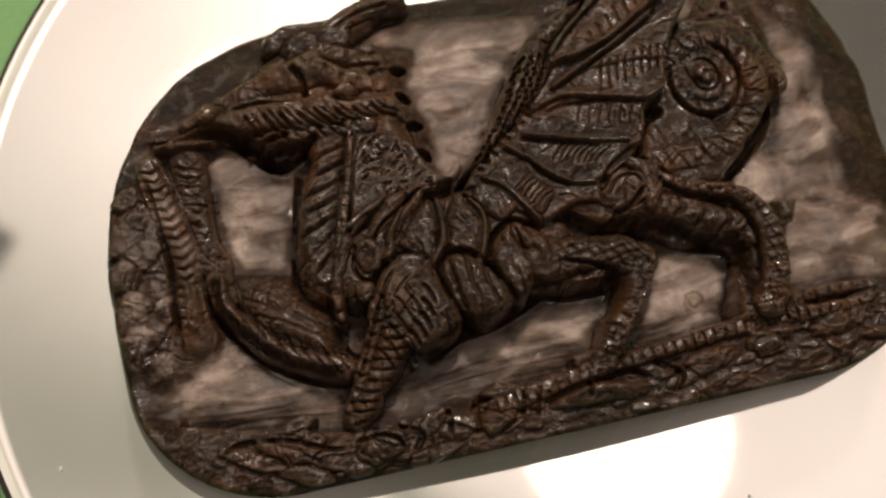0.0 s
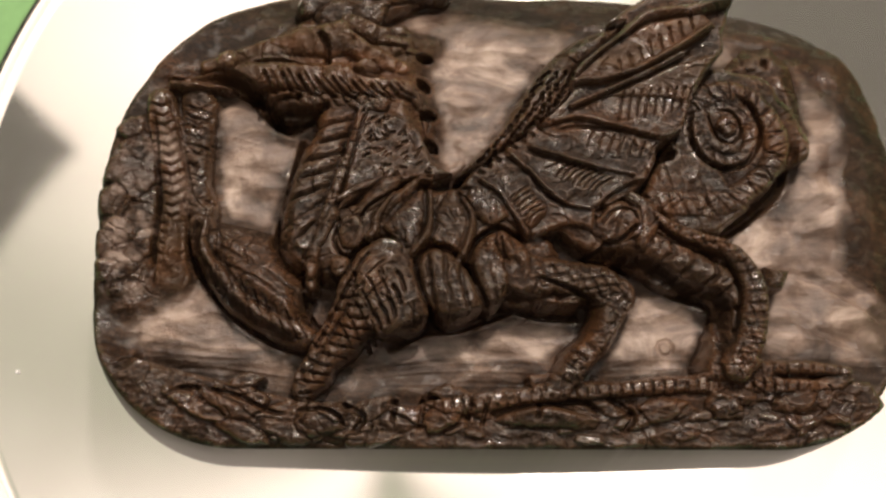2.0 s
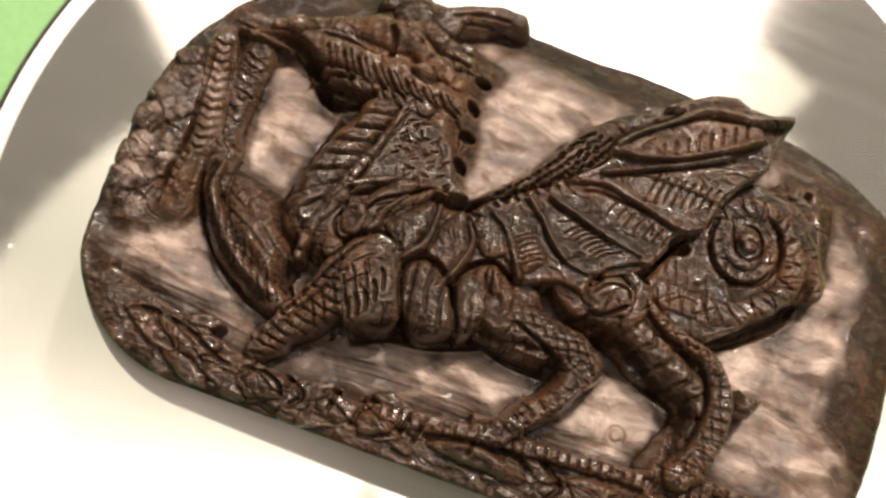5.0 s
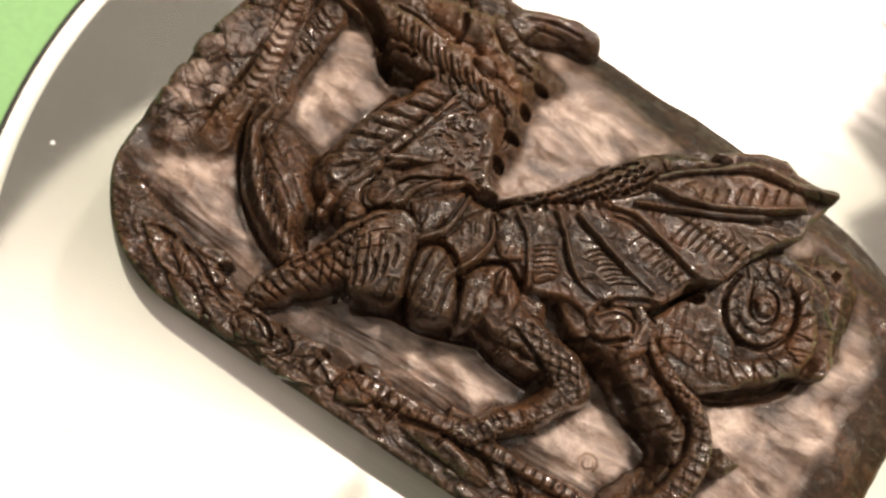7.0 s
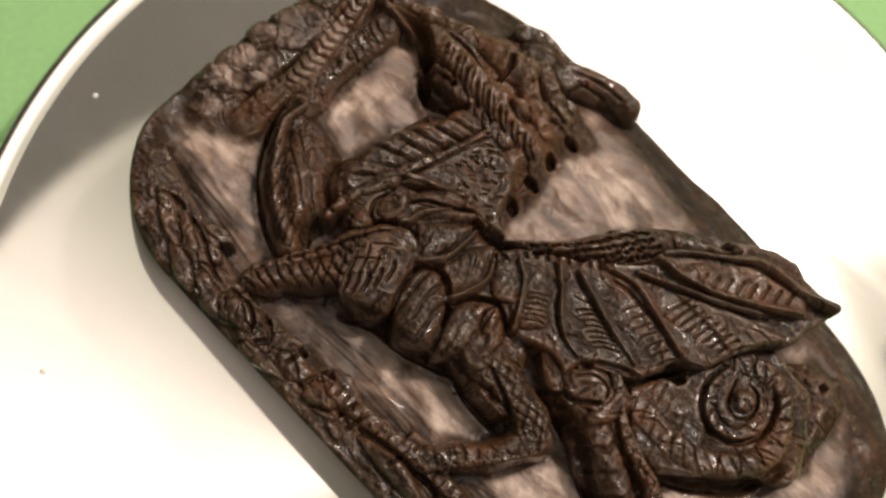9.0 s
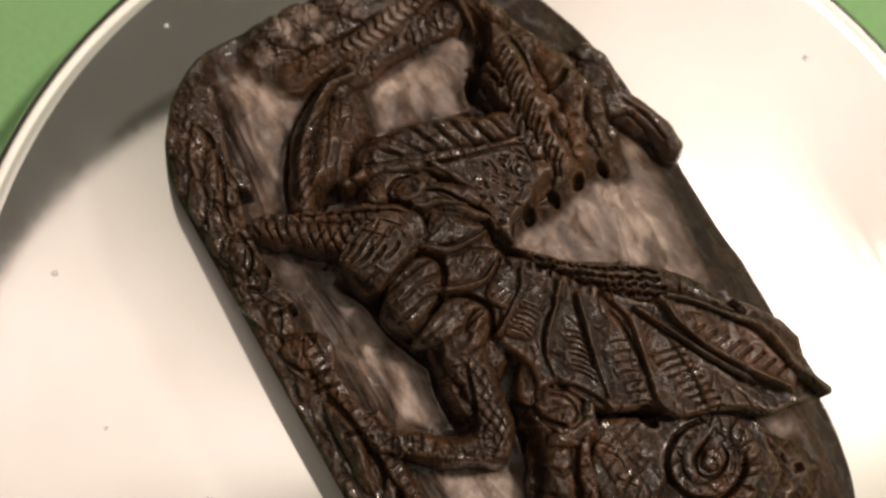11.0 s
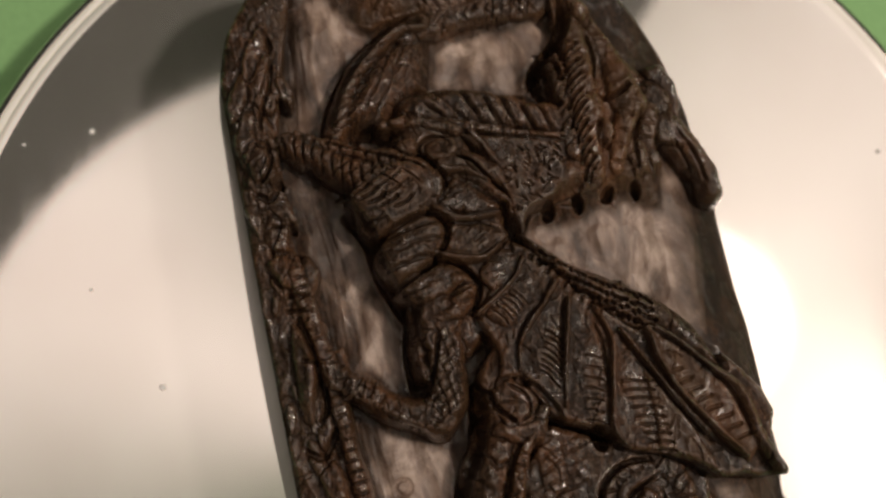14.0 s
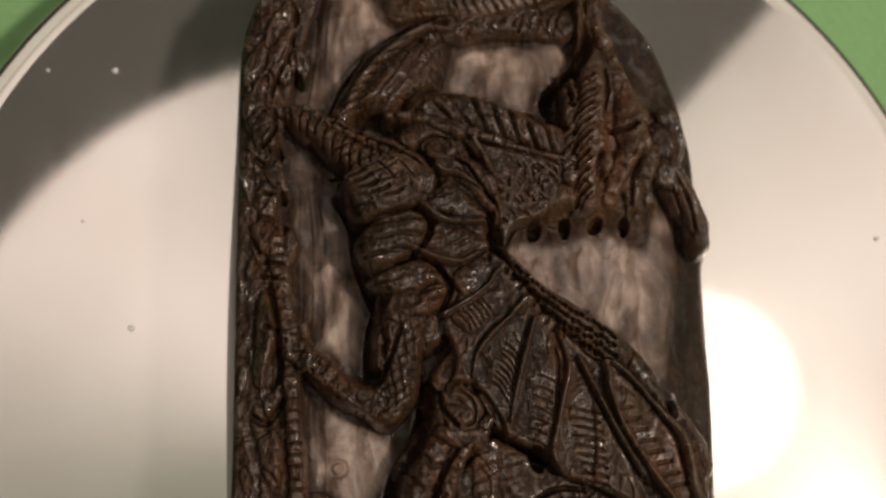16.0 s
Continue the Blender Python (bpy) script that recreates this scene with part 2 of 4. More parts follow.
def edge_distance(x, y):
    """Inside distance to the rounded outline of the block; negative outside."""
    cx, cy, hx, hy = (X0 + X1) / 2, (Y0 + Y1) / 2, (X1 - X0) / 2, (Y1 - Y0) / 2
    # the ear stands out over the far rim
    px, py = x - cx, y - cy - 0.8 * np.exp(-((x + 3.0) / 2.8) ** 2) * (y > cy)
    r = np.where(px < 0, np.where(py < 0, 17.0, 28.0), np.where(py < 0, 19.0, 22.0))
    qx, qy = np.abs(px) - hx + r, np.abs(py) - hy + r
    inside = -(np.minimum(np.maximum(qx, qy), 0) + np.hypot(np.maximum(qx, 0), np.maximum(qy, 0)) - r)
    # the corner by the snout is rounder than the others
    ux, uy = X0 + 29.6 - x, y - (Y1 - 29.6)
    return np.where((ux > 0) & (uy > 0), np.minimum(inside, 29.6 - np.hypot(ux, uy)), inside)


EDGE = edge_distance(GX, GY)


def smooth_noise(scale_x, scale_y, seed, octaves=3):
    """Seeded value noise over the grid, about -1 to 1; scales in millimetres."""
    rng = np.random.RandomState(seed)
    out, amp, total = np.zeros_like(GX), 1.0, 0.0
    for o in range(octaves):
        u, w = (GX - X0 + 6) / scale_x * 2 ** o, (GY - Y0 + 6) / scale_y * 2 ** o
        table = rng.rand(int(u.max()) + 3, int(w.max()) + 3) * 2 - 1
        i, j = np.floor(u).astype(int), np.floor(w).astype(int)
        a, b = u - i, w - j
        a, b = a * a * (3 - 2 * a), b * b * (3 - 2 * b)
        out += amp * ((table[i, j] * (1 - a) + table[i + 1, j] * a) * (1 - b) + (table[i, j + 1] * (1 - a) + table[i + 1, j + 1] * a) * b)
        total, amp = total + amp, amp * 0.5
    return out / total


def scoops(size, seed, stretch=1.0):
    """Gouge marks: shallow scoops that meet in sharp ridges."""
    rng = np.random.RandomState(seed)
    out = np.full_like(GX, 1e9)
    sx = size * stretch
    for i in range(-1, int((X1 - X0) / sx) + 2):
        for j in range(-1, int((Y1 - Y0) / size) + 2):
            px, py = X0 + (i + rng.rand()) * sx, Y0 + (j + rng.rand()) * size
            tx, ty, tz = rng.randn(3)
            a0, a1 = np.searchsorted(gx, (px - 2.4 * sx, px + 2.4 * sx))
            b0, b1 = np.searchsorted(gy, (py - 2.4 * size, py + 2.4 * size))
            u, w = (GX[a0:a1, b0:b1] - px) / sx, (GY[a0:a1, b0:b1] - py) / size
            out[a0:a1, b0:b1] = np.minimum(out[a0:a1, b0:b1], u * u + w * w + 0.45 * (tx * u + ty * w) + 0.25 * tz)
    return np.clip(out, -2, 2)


def blurred(field, r):
    """Box blur by r cells, twice."""
    for _ in range(2):
        for axis in (0, 1):
            n = field.shape[axis]
            pad = [(r + 1, r), (0, 0)] if axis == 0 else [(0, 0), (r + 1, r)]
            s = np.cumsum(np.pad(field, pad, mode="edge"), axis=axis)
            field = (np.take(s, range(2 * r + 1, n + 2 * r + 1), axis) - np.take(s, range(0, n), axis)) / (2 * r + 1)
    return field


# hollow ground of the relief, falling away to the far rim and the right end
FLOOR = -4.3 - 5.0 * np.clip(1 - (Y1 - GY) / 10, 0, 1) ** 1.6 - 3.2 * np.clip(1 - EDGE / 11, 0, 1) ** 1.4 * np.clip((GX - 20) / 18, 0, 1) * np.clip((GY + 16) / 8, 0, 1)
FLOOR += 0.75 * smooth_noise(8, 3.6, 3, 2) + 0.45 * scoops(3.4, 5, 1.9)
H = FLOOR.copy()
BARE_SHEEN = np.ones_like(H)      # 1 where the scraped hollow shows, its sheen painted in as pale tone
WORN = np.zeros_like(H)     # 1 where the crest is rubbed brown


def spline(pts, n=10):
    """A smooth line through the points."""
    p = np.array(pts, float)
    if len(p) < 3:
        return np.array([p[0] + (p[-1] - p[0]) * k / n for k in range(n + 1)])
    q = np.vstack([2 * p[0] - p[1], p, 2 * p[-1] - p[-2]])
    out = []
    for i in range(1, len(q) - 2):
        for k in range(n):
            t = k / n
            out.append(0.5 * (2 * q[i] + (q[i + 1] - q[i - 1]) * t + (2 * q[i - 1] - 5 * q[i] + 4 * q[i + 1] - q[i + 2]) * t * t
                              + (3 * q[i] - q[i - 1] - 3 * q[i + 1] + q[i + 2]) * t ** 3))
    return np.array(out + [p[-1]])


def along(pts, reach, n=10):
    """For the grid cells near a line: window, run along it, side distance and share of its length."""
    line = spline(pts, n)
    a0, a1 = np.searchsorted(gx, (line[:, 0].min() - reach, line[:, 0].max() + reach))
    b0, b1 = np.searchsorted(gy, (line[:, 1].min() - reach, line[:, 1].max() + reach))
    win = (slice(a0, a1), slice(b0, b1))
    x, y = GX[win], GY[win]
    best = np.full(x.shape, 1e9)
    run, side = np.zeros_like(x), np.zeros_like(x)
    s = 0.0
    for (ax, ay), (bx, by) in zip(line[:-1], line[1:]):
        dx, dy = bx - ax, by - ay
        ln = math.hypot(dx, dy) + 1e-9
        t = np.clip(((x - ax) * dx + (y - ay) * dy) / ln ** 2, 0, 1)
        ex, ey = x - ax - t * dx, y - ay - t * dy
        d = ex * ex + ey * ey
        near = d < best
        best = np.where(near, d, best)
        run = np.where(near, s + t * ln, run)
        side = np.where(near, np.sign(dx * ey - dy * ex) * np.sqrt(d), side)
        s += ln
    return win, run, side, run / s


def tube(pts, width, top, rib=0.0, pitch=1.5, skew=0.0, steep=3.0, worn=0.0, sharp=False, lean=0.0):
    """A raised limb: width and top may run from one value to another; ribs cut across it."""
    w0, w1 = width if isinstance(width, tuple) else (width, width)
    t0, t1 = top if isinstance(top, tuple) else (top, top)
    win, run, side, share = along(pts, 1.3 * max(w0, w1) + 0.3)
    w = (w0 + (w1 - w0) * share) * (1 + 0.22 * WOBBLE[win] + 0.1 * BREAKS[win])
    z = t0 + (t1 - t0) * share
    d = np.clip(np.abs(side) / w, 0, 1)
    inside = np.abs(side) < w
    body = np.sqrt(np.clip(1 - d ** steep, 0, 1))
    base = np.minimum(H[win], z - 1.5)
    new_h = base + (z - base) * body
    if rib:
        ph = (run + skew * np.abs(side) + lean * side + 0.18 * pitch * WOBBLE[win]) / pitch
        saw = ph - np.floor(ph)
        cut = np.abs(saw - 0.5) * 2 if not sharp else saw
        new_h = new_h - rib * np.clip(cut * 2.4 - 1.4, 0, 1) * np.clip(1.3 - d, 0, 1) * np.clip(0.9 + 0.9 * BREAKS[win], 0.2, 1.6)
    up = inside & (new_h > H[win])
    H[win] = np.where(up, new_h, H[win])
    BARE_SHEEN[win] = np.where(up, 0, BARE_SHEEN[win])
    WORN[win] = np.where(up, worn, WORN[win])


def dome(x, y, rx, ry, turn, top, rise=2.0, grooves=0.0, pitch=1.2, worn=0.0):
    """A rounded plate or lump."""
    c, s = math.cos(radians(turn)), math.sin(radians(turn))
    r = max(rx, ry) + 0.5
    a0, a1 = np.searchsorted(gx, (x - r, x + r))
    b0, b1 = np.searchsorted(gy, (y - r, y + r))
    win = (slice(a0, a1), slice(b0, b1))
    px, py = GX[win] - x, GY[win] - y
    u, w = (c * px + s * py) / rx, (-s * px + c * py) / ry
    phi = np.arctan2(w, u)
    q = (u * u + w * w) * (1 + 0.16 * np.sin(3 * phi + 9 * x) + 0.12 * np.sin(5 * phi + 7 * y) + 0.06 * np.sin(9 * phi + 5 * x)) * 1.06
    z = top - rise + rise * np.sqrt(np.clip(1 - q ** 1.8, 0, 1))
    z = z + 0.22 * rise * (math.sin(7.1 * x + 3.3 * y) * u + math.cos(5.3 * x - 4.1 * y) * w)
    if grooves:
        z = z - grooves * np.clip(np.cos(2 * math.pi * (u * rx * (1 + 0.25 * w) + 0.35 * WOBBLE[win]) / pitch) * 2.0 - 1.0, 0, 1) * np.clip(0.8 + 1.4 * BREAKS[win], 0, 1.4)
    up = (q < 1) & (z > H[win] - 0.6)
    H[win] = np.where(up, z, H[win])
    BARE_SHEEN[win] = np.where(up, 0, BARE_SHEEN[win])
    WORN[win] = np.where(up, worn, WORN[win])


def groove(pts, width, depth, black=True):
    """A knife cut along a line."""
    win, run, side, share = along(pts, width + 0.3)
    d = np.clip(np.abs(side) / width, 0, 1)
    taper = np.clip(np.minimum(share, 1 - share) * 8 + 0.15, 0, 1)
    H[win] -= depth * (1 - d ** 1.5) * taper
    # shade of the cut put into the colour: no pale tone inside
    if black:
        BARE_SHEEN[win] *= np.clip(d * 1.6 - 0.5, 0, 1)


def sheet(pts, top, slope_x=0.0, slope_y=0.0, worn=0.0, edge=0.5, bare_sheen=0.0, drop=0.6):
    """A flat raised field with the outline pts: top height at its middle and slopes."""
    p = np.array(pts, float)
    m = p.mean(0)
    a0, a1 = np.searchsorted(gx, (p[:, 0].min(), p[:, 0].max()))
    b0, b1 = np.searchsorted(gy, (p[:, 1].min(), p[:, 1].max()))
    win = (slice(a0, a1), slice(b0, b1))
    x, y = GX[win], GY[win]
    inside = np.zeros(x.shape, bool)
    dist = np.full(x.shape, 1e9)
    for (ax, ay), (bx, by) in zip(p, np.roll(p, -1, 0)):
        cross = ((ay > y) != (by > y)) & (x < (bx - ax) * (y - ay) / (by - ay + 1e-12) + ax)
        inside ^= cross
        dx, dy = bx - ax, by - ay
        t = np.clip(((x - ax) * dx + (y - ay) * dy) / (dx * dx + dy * dy), 0, 1)
        dist = np.minimum(dist, np.hypot(x - ax - t * dx, y - ay - t * dy))
    z = top + slope_x * (x - m[0]) + slope_y * (y - m[1]) - drop * np.clip(1 - dist / edge, 0, 1) ** 2
    up = inside & (z > H[win])
    H[win] = np.where(up, z, H[win])
    BARE_SHEEN[win] = np.where(up, bare_sheen, BARE_SHEEN[win])
    WORN[win] = np.where(up, worn, WORN[win])


def plate(pts, top, tilt=0.0, axis=0.0, rise=1.0, edge=1.5, strokes=0.0, pitch=1.0):
    """A carved plate with a smooth closed outline: rounded towards its rim, tilted along a compass axis."""
    line = spline(list(pts) + [pts[0], pts[1]], 6)[:-6]
    m = line.mean(0)
    a0, a1 = np.searchsorted(gx, (line[:, 0].min(), line[:, 0].max()))
    b0, b1 = np.searchsorted(gy, (line[:, 1].min(), line[:, 1].max()))
    win = (slice(a0, a1), slice(b0, b1))
    x, y = GX[win], GY[win]
    inside, dist = np.zeros(x.shape, bool), np.full(x.shape, 1e9)
    for (ax, ay), (bx, by) in zip(line, np.roll(line, -1, 0)):
        inside ^= ((ay > y) != (by > y)) & (x < (bx - ax) * (y - ay) / (by - ay + 1e-12) + ax)
        dx, dy = bx - ax, by - ay
        t = np.clip(((x - ax) * dx + (y - ay) * dy) / (dx * dx + dy * dy + 1e-9), 0, 1)
        dist = np.minimum(dist, np.hypot(x - ax - t * dx, y - ay - t * dy))
    c, s = math.cos(radians(axis)), math.sin(radians(axis))
    run, over = (x - m[0]) * c + (y - m[1]) * s, -(x - m[0]) * s + (y - m[1]) * c
    z = top + tilt * run - rise * (1 - np.sqrt(np.clip(1 - np.clip(1 - dist / edge, 0, 1) ** 2.2, 0, 1)))
    if strokes:
        z = z - strokes * np.clip(np.abs((over + 0.5 * WOBBLE[win]) / pitch % 1.0 - 0.5) * 4 - 1.0, 0, 1) * np.clip(0.7 + BREAKS[win], 0, 1.3)
    H[win] = np.where(inside, z, H[win])
    BARE_SHEEN[win] = np.where(inside, 0, BARE_SHEEN[win])


def hatch(pts, width, pitch, angle, depth, cross=False):
    """Fine knife strokes over a strip: parallel, or crossed for scales."""
    win, run, side, share = along(pts, width)
    k = 1 - np.clip(np.abs(side) / width, 0, 1) ** 3
    for a in ((angle, angle + 75) if cross else (angle,)):
        c, s = math.cos(radians(a)), math.sin(radians(a))
        wob = 0.4 * WOBBLE[win]
        ph = (GX[win] * c + GY[win] * s + wob) / pitch
        saw = np.abs(ph - np.floor(ph) - 0.5) * 2
        H[win] -= depth * k * np.clip(saw * 2.2 - 1.2, 0, 1) * np.clip(0.75 + 1.3 * BREAKS[win], 0, 1.5)


def pit(x, y, rx, ry, turn, depth):
    """A drilled hollow."""
    c, s = math.cos(radians(turn)), math.sin(radians(turn))
    r = 2.5 * max(rx, ry)
    a0, a1 = np.searchsorted(gx, (x - r, x + r))
    b0, b1 = np.searchsorted(gy, (y - r, y + r))
    win = (slice(a0, a1), slice(b0, b1))
    px, py = GX[win] - x, GY[win] - y
    q = (((c * px + s * py) / rx) ** 2 + ((-s * px + c * py) / ry) ** 2) * (1 + 0.5 * BREAKS[win] + 0.3 * WOBBLE[win])
    H[win] -= depth * np.clip(1 - q * q, 0, 1)
    # the hollow's shade is painted too, by dropping the pale tone
    BARE_SHEEN[win] *= np.clip(q - 0.4, 0, 1)


def bevel(pts, width, r):
    """Softens the step along a line into a slope."""
    win, run, side, share = along(pts, width)
    k = np.clip((1 - np.abs(side) / width) * 2.5, 0, 1)
    soft_h, soft_b = blurred(H, r)[win], blurred(BARE_SHEEN, r // 2)[win]
    H[win] += k * (soft_h + 0.25 * BREAKS[win] - H[win])
    BARE_SHEEN[win] += k * (soft_b - BARE_SHEEN[win])


WOBBLE, BREAKS = smooth_noise(3.0, 3.0, 11), smooth_noise(1.6, 1.6, 12, 2)
# -- broken ground along the near rim
sheet([(-39.9, -10.2), (-37.1, -13.1), (-28.0, -15.5), (-18.1, -18.0), (-10.9, -19.1), (-0.8, -18.7), (4.5, -17.9), (10.4, -17.3), (15.0, -17.4), (20.5, -16.4), (29.4, -15.6), (39.5, -15.9), (47.8, -16.0), (52.3, -23.2), (37.7, -25.9), (21.6, -24.2), (0.9, -24.6), (-19.6, -25.3), (-31.1, -22.7), (-37.6, -19.5), (-40.7, -15.2)], -0.9, 0.008, 0.0, edge=1.4)
for k in range(60):
    rx = random.uniform(1.2, 3.4)
    x = random.uniform(-30, 47)
    y = random.uniform(-22.6, -17.2 + 1.5 * math.sin(x * 0.2))
    dome(x, y, rx, rx * random.uniform(0.3, 0.5), random.uniform(-22, 22), random.uniform(-0.7, 0.2), 0.6)
dome(*(10.4, -20.2), 6.2, 1.35, -5, 0.7, 1.6)
dome(*(-0.9, -20.2), 2.6, 1.5, 20, 0.4, 1.4)
dome(*(-18.0, -21.7), 3.4, 1.3, -20, 0.2, 1.4)
dome(*(-24.1, -19.1), 4.0, 1.0, -30, 0.0, 1.2)
dome(*(23.5, -19.2), 2.8, 1.5, 10, 0.5, 1.4)
dome(*(30.5, -18.9), 2.4, 1.6, -20, 0.6, 1.4)
dome(*(38.7, -18.1), 3.0, 1.5, 15, 0.4, 1.4)
tube([(-0.9, -19.1), (4.3, -18.5), (10.3, -17.9), (12.4, -17.1)], 1.1, 0.6, 0.5, 1.2)
tube([(15.0, -17.2), (20.4, -16.8), (27.2, -16.3), (33.9, -16.4), (40.6, -16.6)], 1.15, 0.5, 0.5, 1.25)
tube([(33.5, -15.0), (38.5, -14.4), (45.0, -14.9)], (1.3, 0.9), 0.2, 0.3, 1.5)
groove([(4.0, -20.1), (8.8, -18.9), (14.4, -18.5), (16.7, -19.5)], 0.5, 1.3)
groove([(17.4, -17.9), (20.2, -19.8), (19.3, -21.8)], 0.5, 1.2)
groove([(-11.7, -18.8), (-9.5, -20.2), (-10.4, -21.9)], 0.5, 1.1)
groove([(-31.1, -18.3), (-28.7, -17.0), (-23.6, -17.8), (-19.5, -19.6), (-17.6, -19.9)], 0.35, 0.8)
for a, b in ((610, 24), (655, 30), (735, 22), (760, 26), (850, 20)):
    groove([(a * 0.066 - 46, -18.0), (a * 0.066 - 46.6, -18 - b * 0.12)], 0.35, 0.9)

# -- lumpy rocks at the left end
sheet([(-37.6, 13.8), (-33.7, 17.1), (-31.3, 14.4), (-32.6, 2.9), (-33.0, -4.7), (-32.4, -8.5), (-38.5, -9.0), (-39.8, -3.8), (-39.7, 4.4)], -3.0, edge=2.6, drop=1.6)
for x, y, r in ((-37.4, 8.3, 2.0), (-35.7, 6.3, 1.9), (-38.6, 4.5, 1.8), (-35.5, 2.3, 2.0), (-37.6, 0.5, 1.8), (-39.4, -0.5, 1.6), (-37.1, -3.3, 2.2), (-39.3, -3.8, 1.5), (-35.2, -1.5, 1.4), (-36.0, 10.8, 1.7), (-36.7, 13.1, 1.4), (-36.4, -6.2, 1.8)):
    dome(x, y, r * 1.25, r * 0.95, 17 * r, -2.5 - 0.25 * (y % 3), 0.6)
tube([(-29.2, 16.6), (-28.9, 11.3), (-28.8, 6.6), (-28.0, 2.5), (-27.1, -0.9)], (2.1, 1.6), (-2.6, -1.4), 0.3, 1.7, 0.6)
hatch([(-29.1, 14.6), (-28.8, 8.6), (-28.1, 3.9)], 1.8, 1.1, 70, 0.35)
tube([(-33.4, 16.2), (-32.2, 10.6), (-31.4, 5.9), (-31.3, 1.3), (-31.4, -2.8), (-31.1, -4.3)], (1.7, 1.8), (-1.8, -1.3), 0.6, 1.2, 0.5, sharp=True, worn=0.5)
groove([(-32.7, 16.6), (-31.1, 12.4), (-30.1, 8.2), (-29.2, 4.7)], 0.3, 0.7)
groove([(-34.1, 15.0), (-33.5, 9.6), (-33.0, 4.3), (-33.3, -0.8), (-33.0, -4.7)], 0.5, 0.9)

bevel([(-41.6, -4.9), (-39.1, -8.3), (-35.6, -8.0), (-32.1, -7.0), (-31.1, -4.0)], 2.6, 13)
bevel([(-31.1, -4.0), (-31.0, 0.5)], 1.4, 7)
bevel([(-42.0, -9.5), (-39.5, -10.6), (-36.5, -13.2)], 2.4, 13)

# -- curved tail blade below the throat
sheet([(-28.1, 2.6), (-28.1, -1.6), (-25.5, -5.7), (-22.4, -8.7), (-19.1, -10.7), (-16.0, -11.8), (-14.9, -6.1), (-17.3, -2.0), (-18.9, 1.3), (-22.2, 2.3), (-24.6, 2.8), (-26.7, 3.2)], -0.6, 0.0, -0.3, edge=3.6, drop=4.5)
tube([(-28.2, 1.3), (-28.0, -1.6), (-25.5, -5.4), (-22.4, -8.5), (-19.1, -10.5), (-16.0, -11.6)], (1.2, 1.6), (-0.6, 0.3), steep=4.0)
hatch([(-27.1, -2.5), (-24.3, -5.9), (-20.6, -8.8), (-16.5, -10.4)], 1.6, 0.95, 20, 0.45)
hatch([(-24.8, -2.0), (-21.6, -4.6), (-18.4, -7.2)], 2.2, 1.4, 60, 0.25)
groove([(-28.4, 2.0), (-28.7, -1.9), (-25.9, -6.1), (-22.7, -9.2), (-19.4, -11.3), (-16.2, -12.3)], 1.1, 2.0)

# -- breast scales and their ridge
tube([(-12.1, 14.9), (-14.4, 8.9), (-16.2, 3.3), (-16.4, -1.1)], (2.6, 3.1), (0.6, 1.4), 0.85, 2.3, 0.1, 3.0, sharp=True, lean=0.75)
tube([(-9.7, 15.1), (-11.1, 10.3), (-12.7, 5.2), (-14.2, 0.9)], 0.8, (1.0, 1.5), 0.3, 1.6)
groove([(-9.4, 14.4), (-11.0, 8.2), (-12.7, 2.6)], 0.5, 1.2)
groove([(-16.9, 12.1), (-18.3, 5.6), (-19.5, -0.2), (-18.6, -1.6)], 0.6, 1.6)

# -- neck and shoulder field
sheet([(-9.5, 15.1), (-5.0, 13.7), (-2.5, 11.1), (-1.9, 8.4), (0.4, 7.1), (-2.7, 6.5), (-7.3, 6.1), (-10.3, 4.4), (-12.6, 2.5), (-10.9, 10.2)], 1.0, 0.0, -0.06, edge=0.6)
nicks = np.random.RandomState(19)
for _ in range(70):
    x = nicks.uniform(-10.5, -1.8)
    y = nicks.uniform(max(5.5, 1.1 * (-x) - 2.5), 14.5)
    a = nicks.normal(0.9, 0.6)
    groove([(x, y), (x + 0.9 * math.cos(a), y + 0.9 * math.sin(a))], 0.2, 0.35)
tube([(-12.5, 3.8), (-9.8, 5.4), (-6.4, 6.0), (-2.1, 6.4)], 0.5, (1.6, 1.8))

# -- torso: arched back plates over round belly plates
tube([(-12.0, -0.9), (-6.2, -3.4), (0.8, -3.9), (8.2, -3.2)], (5.2, 4.6), (0.8, 0.6), steep=4.0)
tube([(-8.0, 2.9), (-1.1, 2.1), (5.8, 3.4)], (3.6, 4.0), (0.9, 1.2), steep=4.0)
plate([(-11.2, 2.1), (-9.4, 4.6), (-7.6, 6.4), (-5.4, 6.2), (-6.9, 4.3), (-9.0, 2.4)], 1.5, 0.1, 60, 1.0, 1.6, 0.0)
plate([(-9.0, 2.0), (-6.8, 4.3), (-3.9, 6.5), (-3.8, 5.3), (-6.0, 3.1), (-7.7, 1.2)], 1.6, 0.1, 60, 1.0, 1.6, 0.0)
plate([(-7.6, 0.8), (-5.9, 2.9), (-3.4, 5.2), (-2.9, 4.0), (-2.9, 1.9), (-3.8, -0.9), (-4.8, -1.7), (-6.3, -0.5)], 1.9, 0.22, -60, 1.1, 1.9, 0.1)
plate([(-2.2, -0.5), (-1.7, 2.6), (0.1, 5.4), (1.2, 4.0), (2.2, 1.7), (1.9, -0.2), (0.5, -2.3), (-0.8, -1.7)], 2.0, 0.22, -60, 1.1, 1.9, 0.1)
plate([(1.5, 4.2), (2.9, 6.6), (4.5, 5.3), (6.6, 2.4), (5.7, 1.5), (4.6, 0.9), (3.1, 1.7)], 2.0, 0.2, -80, 1.1, 1.9, 0.1)
